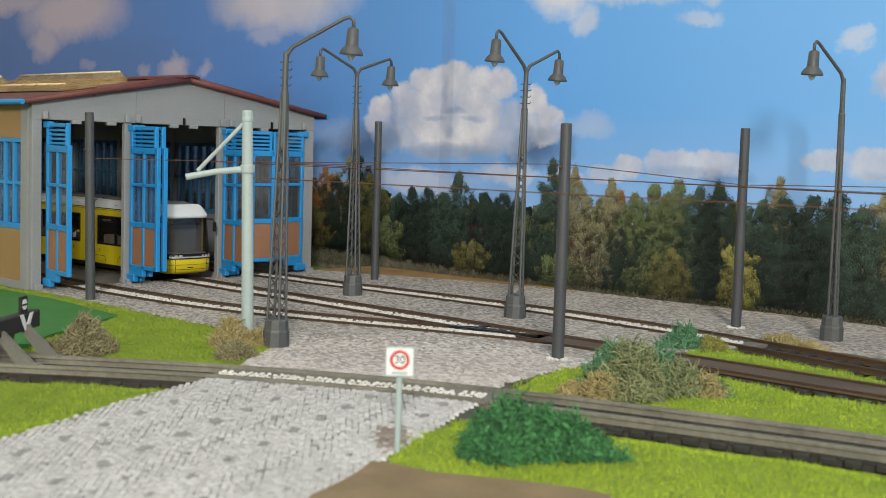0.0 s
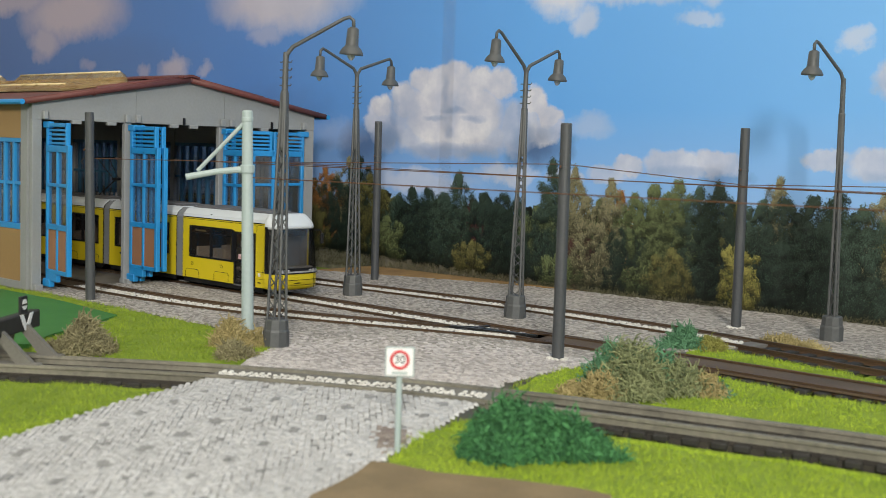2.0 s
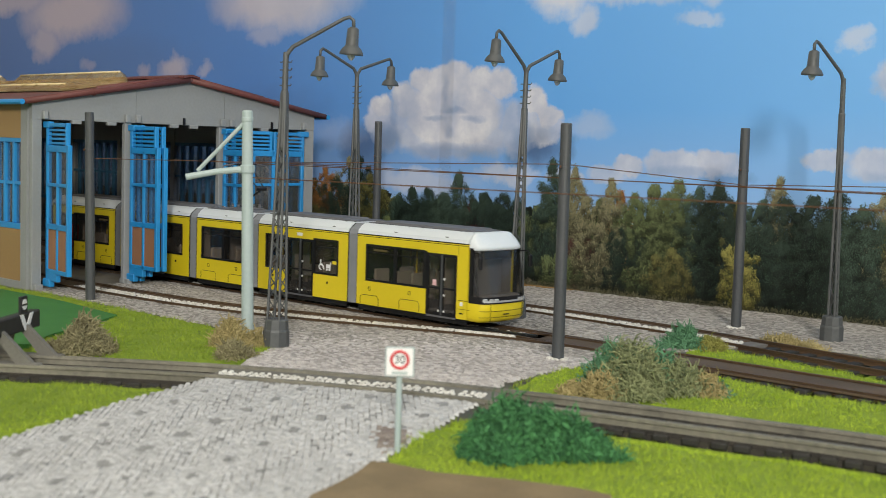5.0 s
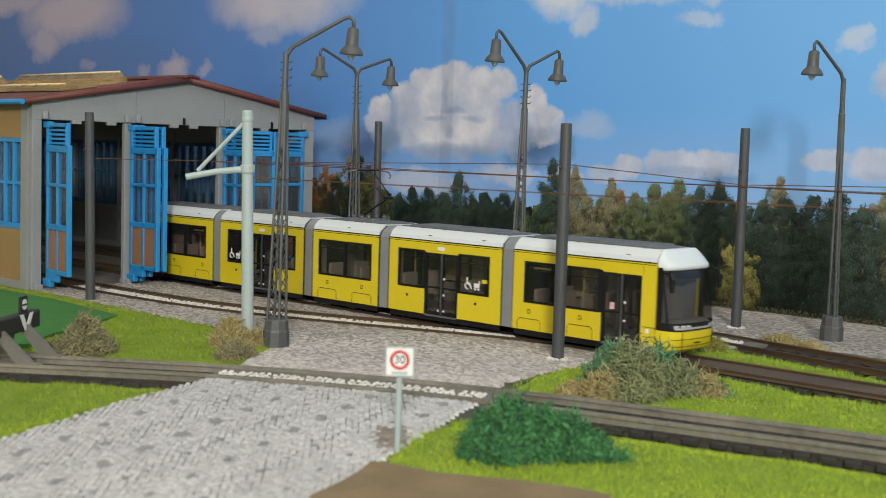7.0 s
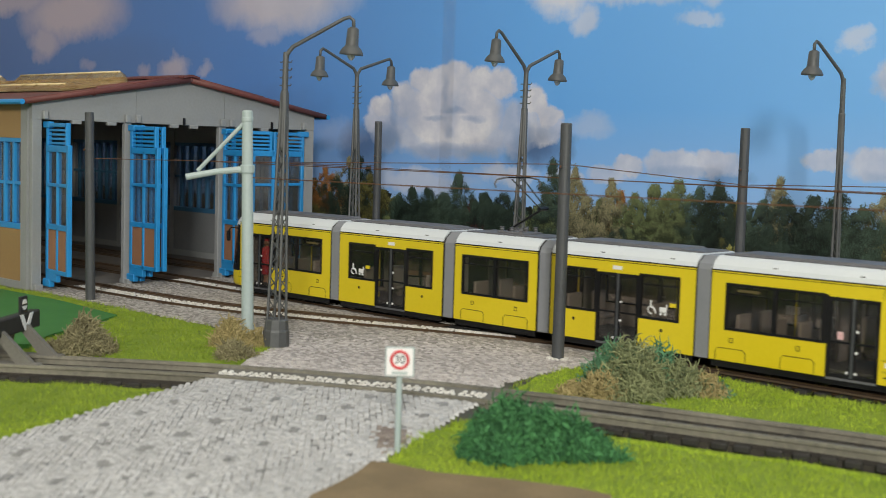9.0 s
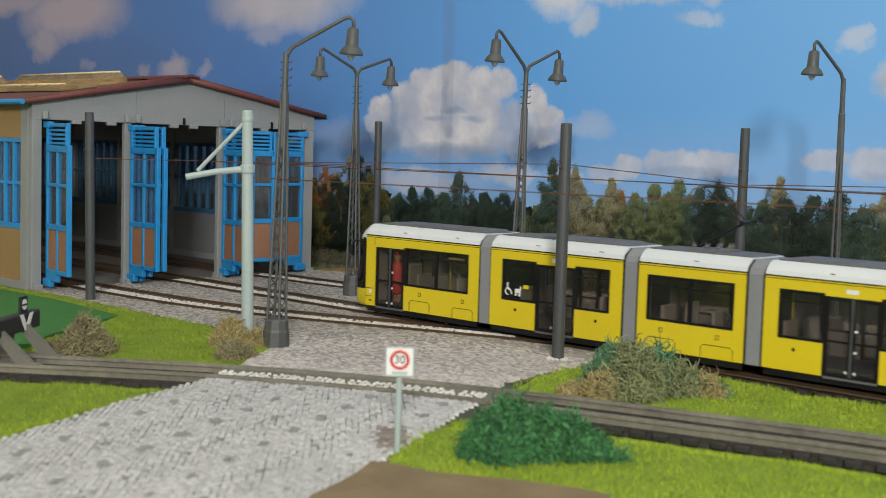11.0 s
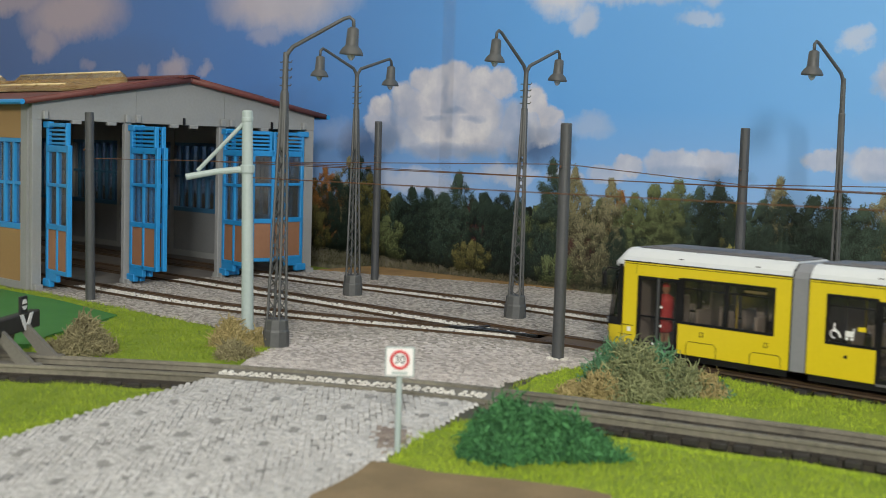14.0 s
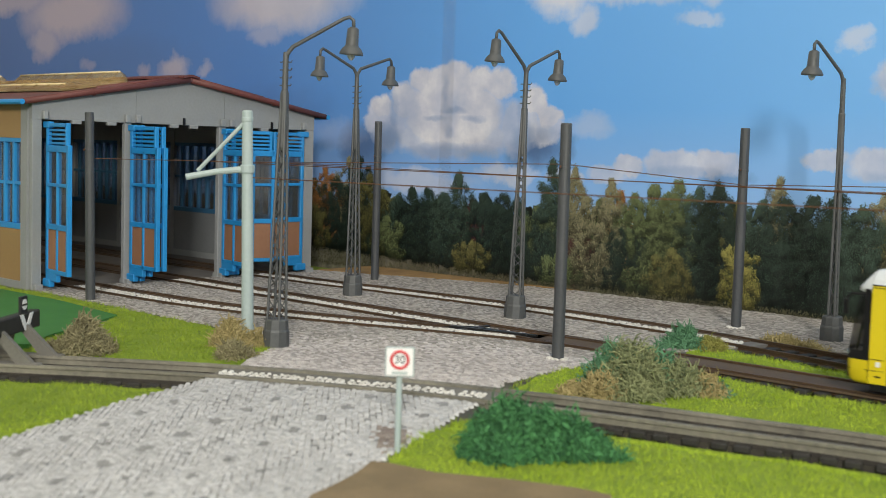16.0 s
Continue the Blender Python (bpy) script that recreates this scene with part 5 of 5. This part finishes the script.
# seams, hatches, marks and inside walls
PLATES = {"E": [(9.75, 10.85, 0.88), (12.1, 13.25, 0.92)], "C": [(-1.7, -0.5, 0.9), (0.5, 1.7, 0.9)], "A": [(-10.85, -9.75, 0.88), (-13.25, -12.1, 0.92)]}
for key, rows in PLATES.items():
    for a, c, z in rows:
        for y in (-YT - 0.004, YT + 0.004):
            part("hatch_seam", tube(B(), [(a, y, 0.48), (a, y, z - 0.1), (a + 0.1, y, z), (c - 0.1, y, z), (c, y, z - 0.1), (c, y, 0.48)], 0.011, 4), M_TDARK, SECT[key])
            part("small_cap", side_panel(B(), (a + c) / 2 - 0.07, (a + c) / 2 + 0.07, z + 0.2, z + 0.36, [((a + c) / 2 - 0.05, (a + c) / 2 + 0.05, z + 0.22, z + 0.34)], y, 0.01), M_TDARK, SECT[key])
for key, sx in (("D", 1), ("B", -1)):
    for x in (3.85, 7.6):
        for y in (-YT - 0.004, YT + 0.004):
            part("sand_cap", lathe(B(), [(0.06, -0.008), (0.06, 0.008)], seg=12), M_TDARK, SECT[key]).matrix_local = pose(sx * x * K, y * K, 1.15 * K, 90, 0, 0)
    y = -YT - 0.006
    part("route_plate", box(B(), sx * 5.7 - 0.2, sx * 5.7 + 0.2, y, y + 0.01, 3.08, 3.22), M_WHITE, SECT[key], "small white route plate")
    # pale wheelchair and pram pictograms on the window
    wx = -8.0 if sx < 0 else 7.15
    yy = -YT + 0.02
    ring = [(wx + 0.13 * math.cos(k * 0.62), yy, 1.82 + 0.13 * math.sin(k * 0.62)) for k in range(9)]
    part("pictogram", tube(B(), ring, 0.022, 5), M_WHITE, SECT[key], "white wheelchair pictogram")
    part("pictogram", tube(B(), [(wx - 0.02, yy, 2.15), (wx - 0.02, yy, 1.9), (wx + 0.13, yy, 1.88), (wx + 0.2, yy, 1.72)], 0.026, 5), M_WHITE, SECT[key])
    part("pictogram", box(box(B(), wx + 0.35, wx + 0.62, yy - 0.01, yy + 0.01, 1.78, 1.95), wx + 0.6, wx + 0.64, yy - 0.01, yy + 0.01, 1.9, 2.05), M_WHITE, SECT[key], "white pram pictogram")
    for dx in (0.4, 0.57):
        part("pictogram", lathe(B(), [(0.05, -0.01), (0.05, 0.01)], seg=10), M_WHITE, SECT[key]).matrix_local = pose((wx + dx) * K, yy * K, 1.72 * K, 90, 0, 0)
    part("sticker", box(B(), wx + 0.75, wx + 1.0, yy - 0.008, yy + 0.008, 1.98, 2.12), M_YELLOW, SECT[key], "small yellow sticker")
for s, key in ((1, "E"), (-1, "A")):
    for y in (-YT - 0.004, YT + 0.004):
        part("door_post", box(B(), min(s * 13.46, s * 13.64), max(s * 13.46, s * 13.64), y - 0.012, y + 0.012, 1.49, 3.02), M_TDARK, SECT[key], "black post between window and door")
        part("panel_seam", tube(B(), [(s * 15.36, y, 3.0), (s * 15.36, y, 3.36)], 0.007, 4), M_TDARK, SECT[key])
    for y in (-YT - 0.004, YT + 0.004):
        part("apron_seam", tube(B(), [(s * 15.4, y, 1.2), (s * 15.93, y, 1.2)], 0.012, 4), M_TDARK, SECT[key])
        part("apron_seam", tube(B(), [(s * 15.4, y, 0.86), (s * 16.0, y * 0.999, 0.86)], 0.010, 4), M_TDARK, SECT[key])
        part("class_plate", box(B(), s * 15.58 - 0.07, s * 15.58 + 0.07, y - 0.004, y + 0.004, 0.98, 1.14), M_WHITE, SECT[key])
        part("number_bar", box(B(), s * 15.58 - 0.1, s * 15.58 + 0.1, y - 0.004, y + 0.004, 0.66, 0.71), M_TDARK, SECT[key])
    part("cab_bulkhead", box(B(), min(s * 13.2, s * 13.3), max(s * 13.2, s * 13.3), 0.1, 1.25, 0.7, 3.3), M_SEAT, SECT[key])
    part("destination_box", box(B(), min(s * 10.2, s * 11.5), max(s * 10.2, s * 11.5), -1.26, -1.2, 2.68, 2.92), M_TDARK, SECT[key])
    part("destination_bar", box(B(), min(s * 10.4, s * 11.2), max(s * 10.4, s * 11.2), -1.275, -1.262, 2.76, 2.84), M_STRAW, SECT[key])
    part("front_sign", box(B(), min(s * 16.05, s * 16.2), max(s * 16.05, s * 16.2), -0.85, 0.85, 2.85, 3.15), M_TDARK, SECT[key])
    part("window_post", tube(B(), [(s * 16.32, -1.26, 1.42), (s * 16.0, -1.22, 3.2)], 0.05, 6), M_TDARK, SECT[key])
    if s > 0:
        part("door_sticker", box(B(), 13.95, 14.15, -YT + 0.03, -YT + 0.04, 1.66, 1.9), M_STICKER, SECT[key], "small pink and white door sticker")
    part("driver_seat", box(box(B(), min(s * 14.4, s * 14.9), max(s * 14.4, s * 14.9), -0.4, 0.4, 1.1, 1.3, 0.05), min(s * 14.25, s * 14.4), max(s * 14.25, s * 14.4), -0.4, 0.4, 1.2, 2.3, 0.05), M_SEAT, SECT[key])
for x in (12.0, 7.5, 3.2, -3.2, -7.5, -12.0):
    part("grab_pole", tube(B(), [(x, -0.3, 0.7), (x, -0.3, 3.4)], 0.03, 6), M_YELLOW, tram)
for x in (0.6, 10.9, -11.2):
    part("timetable", box(B(), x, x + 0.5, 1.1, 1.14, 1.9, 2.2), M_WHITE, tram)
for x0, x1 in ((9.6, 15.6), (2.9, 8.8), (-2.0, 2.0), (-8.8, -2.9), (-15.6, -9.6)):
    part("roof_deck", box(B(), x0, x1, -0.86, 0.86, 3.88, 3.93, 0.02), M_ROOFGEAR, tram)


# ---- overhead wires ----
def wire(name, pts, r=0.019, sag=0.0):
    p = [Vector(q) for q in pts]
    out = []
    for a, b in zip(p, p[1:]):
        for k in range(8):
            t = k / 8
            out.append(a.lerp(b, t) - Vector((0, 0, sag * 4 * t * (1 - t))))
    out.append(p[-1])
    return tagged(part(name, tube(B(), out, r, 6), M_COPPER), "thin copper-brown overhead wire strung between the poles", "wire", "overhead wires")


wire("contact_wire", [(-6, 0, 6.15), (90, 0, 6.18)])
wire("contact_wire", [(-6, 5.3, 6.1), (9, 5.6, 6.08), (27, 5.7, 6.0), (45, 3.6, 6.0), (60, 2.6, 6.0)])
wire("contact_wire", [(18.25, -9.8, 5.9), (40.3, -7.0, 5.9), (62, -4.2, 5.9)])
wire("span_wire", [(4.67, -8.04, 6.25), (5.18, 8.82, 6.15)], 0.018)
wire("span_wire", [(27.35, -3.4, 6.72), (27.02, 9.09, 6.0)], 0.018)
wire("feeder_wire", [(5.0, 0.6, 6.22), (27.35, -3.4, 6.72)], 0.016)
wire("feeder_wire", [(27.02, 9.09, 6.0), (60, 9.3, 6.9)], 0.018)


# ---- switch ----
def switch():
    s = thing("track_switch", 0, 0, 0, "black plastic switch blades in the rusty track", "switch")
    part("blade", prism(B(), [(20.2, -1.3), (20.3, -1.05), (23.6, -0.45), (23.6, -0.55)], "z", 0.03, 0.13), M_SWITCH, s)
    part("blade", prism(B(), [(20.6, -0.75), (20.7, -0.55), (23.9, -0.25), (23.9, -0.4)], "z", 0.03, 0.12), M_SWITCH, s)
    part("throw_bar", box(B(), 20.9, 21.05, -1.4, 0.2, 0.05, 0.11), M_SWITCH, s)
    xs, ys = [], []
    rng = np.random.default_rng(3)
    for k in range(150):
        t = rng.uniform(0, 1)
        xs.append(20.9 + 2.4 * t), ys.append(-1.55 + 0.62 * t + rng.uniform(-0.12, 0.12) * (1 - 0.6 * t))
    tagged(setts("pale_setts", np.array(xs), np.array(ys), rng.uniform(0, 3, 150), 0.15, 0.13, 0.08, 0.1, M_SETT_PALE, s, 6), kind="stuff")


switch()


# ---- plants ----
def curls(cx, cy, rx, ry, h, n, seed, turn=0.0, thick=0.036, length=0.46, low=0.3):
    """A tuft of branching, curling lichen fibres over a dome."""
    rng = random.Random(seed)
    b = B()
    ct, st = math.cos(turn), math.sin(turn)
    for _ in range(n):
        a, q = rng.uniform(0, 6.283), math.sqrt(rng.random())
        u, v = rx * q * math.cos(a), ry * q * math.sin(a)
        z = h * (1 - q * q) * rng.uniform(low, 1.0) - 0.05
        p = Vector((cx + u * ct - v * st, cy + u * st + v * ct, z))
        d = Vector((u * ct - v * st, u * st + v * ct, rng.uniform(-0.5, 0.7) * h)).normalized() + Vector((rng.gauss(0, 0.6), rng.gauss(0, 0.6), rng.gauss(0, 0.4)))
        d.normalize()
        path, rad = [p.copy()], [thick * rng.uniform(0.7, 1.2)]
        axis = Vector((rng.gauss(0, 1), rng.gauss(0, 1), rng.gauss(0, 1))).normalized()
        turn_step = Matrix.Rotation(rng.uniform(0.2, 0.75), 3, axis)
        step = length * rng.uniform(0.13, 0.24)
        for k in range(6):
            d = (turn_step @ d + Vector((rng.gauss(0, 0.15), rng.gauss(0, 0.15), rng.gauss(0, 0.15)))).normalized()
            p = p + d * step
            if p.z < -0.1:
                p.z = -0.1
            path.append(p.copy())
            rad.append(rad[0] * (1 - 0.12 * (k + 1)))
        tube(b, path, rad, 4, cap=False)
        if rng.random() < 0.5:
            e = (d + Vector((rng.gauss(0, 0.8), rng.gauss(0, 0.8), rng.gauss(0, 0.6)))).normalized()
            tube(b, [path[2], path[2] + e * step, path[2] + e * step * 1.7 + axis * 0.05], [rad[2], rad[2] * 0.8, rad[2] * 0.4], 4, cap=False)
    return b


def lichen(x, y, label, tufts):
    root = thing("lichen_bush", x, y, -0.08, label, "bush", "lichen bushes")
    for dx, dy, rx, ry, h, n, turn, material, seed in tufts:
        tagged(part("tuft", curls(dx, dy, rx, ry, h, int(2.1 * n), seed, turn, 0.034, min(0.41, 0.2 + 0.22 * h)), material, root), kind="stuff")
    return root


T43 = radians(43)
lichen(16.05, -15.1, "brown-olive curled lichen bush on the grass", [(0.05, 0.05, 0.62, 0.6, 1.25, 640, T43, M_TWIG, 1), (0.5, 0.45, 0.42, 0.4, 0.6, 160, T43, M_TWIG, 2), (-0.6, -0.55, 0.4, 0.4, 0.42, 120, T43, M_TWIG, 3)])
lichen(18.6, -10.5, "straw-coloured lichen bush behind the pale post", [(-0.2, -0.2, 0.54, 0.45, 1.05, 340, T43, M_STRAW, 4), (0.45, 0.4, 0.4, 0.35, 0.7, 142, T43, M_STRAW, 5)])
lichen(20.1, -11.75, "low olive lichen tuft at the edge of the paving", [(-0.05, -0.05, 0.48, 0.36, 0.55, 270, T43, M_TWIG, 6), (0.35, 0.3, 0.3, 0.25, 0.35, 70, T43, M_TWIG, 7)])
lichen(32.55, -5.75, "large olive and teal lichen bush beside the track", [
    (-0.3, -0.3, 1.2, 0.95, 1.6, 1050, T43, M_LICHEN, 8), (-0.85, -0.55, 0.85, 0.7, 1.55, 392, T43, M_TEAL, 9), (0.7, 0.65, 0.9, 0.7, 1.05, 511, T43, M_LICHEN, 10),
    (1.35, 1.2, 0.6, 0.5, 0.65, 261, T43, M_STRAW, 11), (0.2, 0.45, 0.65, 0.55, 1.5, 251, T43, M_TEAL, 12), (-0.6, -1.25, 0.65, 0.4, 0.7, 285, T43, M_STRAW, 13), (1.6, 1.45, 0.4, 0.35, 0.4, 95, T43, M_TEAL, 14)])
lichen(28.6, 2.6, "small teal lichen bush between the tracks", [(0, 0, 0.65, 0.5, 0.9, 404, T43, M_TEAL, 15), (0.85, 0.55, 0.5, 0.4, 0.6, 226, T43, M_YLICHEN, 16)])
lichen(30.4, 6.9, "low straw-coloured lichen strip beside the far track", [(0, 0, 0.9, 0.35, 0.4, 190, 0.0, M_STRAW, 17), (1.2, -0.1, 0.7, 0.3, 0.3, 118, 0.0, M_STRAW, 18)])
lichen(31.2, -7.3, "low straw-brown lichen tuft beside the siding", [(0, 0, 0.55, 0.35, 0.35, 142, T43, M_STRAW, 19)])


def foam_bush():
    root = thing("foam_bush", 35.55, -14.75, -0.1, "dense dark green foam bush on the grass", "bush")
    rng = np.random.default_rng(12)
    humps = [(-0.65, -0.6, 0.45, 0.7, 0.7), (-0.4, -0.35, 0.75, 0.6, 0.6), (0.15, 0.1, 0.5, 0.75, 0.7), (0.7, 0.65, 0.4, 0.62, 0.5), (1.05, 0.95, 0.25, 0.45, 0.35), (-0.85, -0.8, 0.3, 0.5, 0.5), (-0.05, -0.4, 0.3, 0.65, 0.5)]
    for hx, hy, hz, r, rz in humps:
        n = int(7500 * r * r)
        d = rng.normal(0, 1, (n, 3))
        d /= np.linalg.norm(d, axis=1)[:, None]
        lump = 1 + 0.17 * np.sin(d[:, 0] * 9 + hx * 5) * np.sin(d[:, 1] * 8 + 1) + 0.10 * np.sin(d[:, 2] * 13 + d[:, 0] * 7)
        q = lump * rng.uniform(0.72, 1.04, n)
        c = np.stack([hx + d[:, 0] * r * q, hy + d[:, 1] * r * q, hz + d[:, 2] * rz * q], 1)
        keep = c[:, 2] > -0.02
        c = c[keep]
        m = len(c)
        v = np.empty((m, 4, 3))
        e1, e2 = rng.normal(0, 1, (m, 3)), rng.normal(0, 1, (m, 3))
        s = rng.uniform(0.03, 0.085, m)[:, None]
        v[:, 0], v[:, 1], v[:, 2], v[:, 3] = c - e1 * s * 0.6, c + e2 * s * 0.4, c + e1 * s * 0.6, c - e2 * s * 0.4
        tagged(sheet("leaf_clump", v.reshape(-1, 3), np.arange(m * 4).reshape(-1, 4).tolist(), M_BUSH, root), kind="stuff")
    for k, (dx, dy, rx, ry, h, n) in enumerate(((-0.55, -0.5, 0.5, 0.45, 1.5, 460), (-0.3, -0.3, 0.5, 0.45, 1.6, 460), (0.15, 0.1, 0.6, 0.5, 1.4, 520), (0.65, 0.6, 0.5, 0.45, 1.25, 420), (1.05, 0.95, 0.42, 0.35, 0.75, 300),
                                                (-0.9, -0.85, 0.42, 0.4, 0.95, 400), (-0.3, -0.6, 0.65, 0.45, 0.95, 460), (0.45, 0.1, 0.7, 0.45, 0.85, 420), (1.4, 1.28, 0.25, 0.25, 0.35, 90))):
        tagged(part("curled_fibre", curls(dx, dy, rx, ry, h, n, 40 + k, T43, 0.027, 0.4, 0.5), M_BUSH, root), kind="stuff")


foam_bush()


# ---- speed sign ----
def sign():
    face = math.degrees(math.atan2(-37.2 + 16.8, 53.6 - 33.1))
    s = thing("road_sign", 33.09, -16.79, 0, "white square speed sign with a red ring on a thin post", "road sign", rz=face)
    part("post", lathe(B(), [(0.075, -0.1), (0.07, 1.9), (0.065, 2.3)], seg=12), M_POST, s)
    plate = part("plate", box(B(), 0.07, 0.11, -0.33, 0.33, 1.76, 2.44, 0.02), M_WHITE, s)
    part("border", box(B(), 0.065, 0.105, -0.345, 0.345, 1.745, 2.455, 0.02), M_POST, s)
    ring = [(0.116, 0.2 * math.cos(k * math.pi / 12), 2.15 + 0.2 * math.sin(k * math.pi / 12)) for k in range(25)]
    part("red_ring", tube(B(), ring, 0.035, 6), M_RED, plate)
    text = bpy.data.curves.new("limit", "FONT")
    text.body, text.size, text.extrude, text.align_x, text.align_y = "30", 0.27 * K, 0.002 * K, "CENTER", "CENTER"
    text.materials.append(M_BLACK)
    digits = new("limit_figures", text)
    digits.parent = plate
    digits.matrix_local = pose(0.118 * K, 0, 2.15 * K, 90, 0, 90)
    part("bar", box(B(), 0.112, 0.118, -0.18, 0.18, 1.81, 1.87), M_POST, plate)


sign()


# ---- buffer stop ----
def buffer_stop():
    b = thing("buffer_stop", 17.65, -17.5, 0, "old buffer stop with dark beam and white V mark", "buffer stop", rz=37.5)
    for y in (-0.86, 0.86):
        part("leg", prism(B(), [(0.25, 0.0), (-0.35, 0.0), (-1.35, 1.25), (-1.05, 1.25)], "y", y - 0.11, y + 0.11), M_GREYBAND, b, "grey sloping leg")
        part("back_leg", prism(B(), [(-1.5, 0.0), (-1.9, 0.0), (-1.4, 1.15), (-1.2, 1.15)], "y", y - 0.12, y + 0.12), M_GREYBAND, b)
        part("shoe", box(B(), -2.0, 0.35, y - 0.2, y + 0.2, 0.0, 0.1, 0.02), M_GREYBAND, b)
    beam = part("beam", box(B(), -1.2, -0.85, -2.05, 1.85, 0.85, 1.42, 0.04), M_SLEEPER, b, "dark wooden buffer beam")
    part("mark", prism(B(), [(0.3, 1.4), (0.55, 1.4), (0.8, 1.05), (1.05, 1.4), (1.3, 1.4), (0.93, 0.87), (0.67, 0.87)], "x", -0.85, -0.835), M_WHITE, beam, "white V mark")
    plate = part("plate", box(B(), -1.0, -0.9, 0.5, 1.0, 1.42, 1.97, 0.02), M_BLACK, b)
    part("disc", lathe(B(), [(0.17, -0.01), (0.17, 0.01)], seg=14), M_WHITE, plate).matrix_local = pose(-0.89 * K, 0.75 * K, 1.7 * K, 0, 90, 0)
    part("disc_bar", box(B(), -0.885, -0.87, 0.55, 0.95, 1.67, 1.73), M_BLACK, plate)


buffer_stop()


# ---- movement ----
def motions():
    """The tram rolls out of the depot along its straight track at an even pace."""
    way = [(0.0, -15.90), (0.5, -13.75), (1.0, -11.60), (1.5, -9.50), (2.0, -7.42), (2.5, -5.25), (3.0, -3.05), (3.5, -1.08), (4.0, 1.1), (6.5, 11.73), (7.0, 14.03),
           (7.5, 16.12), (8.0, 18.36), (8.5, 20.47), (9.0, 22.58), (11.5, 33.45), (12.0, 35.62), (12.5, 37.77), (13.0, 40.03), (13.5, 42.13), (14.0, 44.44), (14.5, 46.68),
           (15.0, 49.05), (15.5, 51.25), (16.0, 53.45)]
    walk(tram, [(t, pose(x * K, 0, 0)) for t, x in way])


motions()
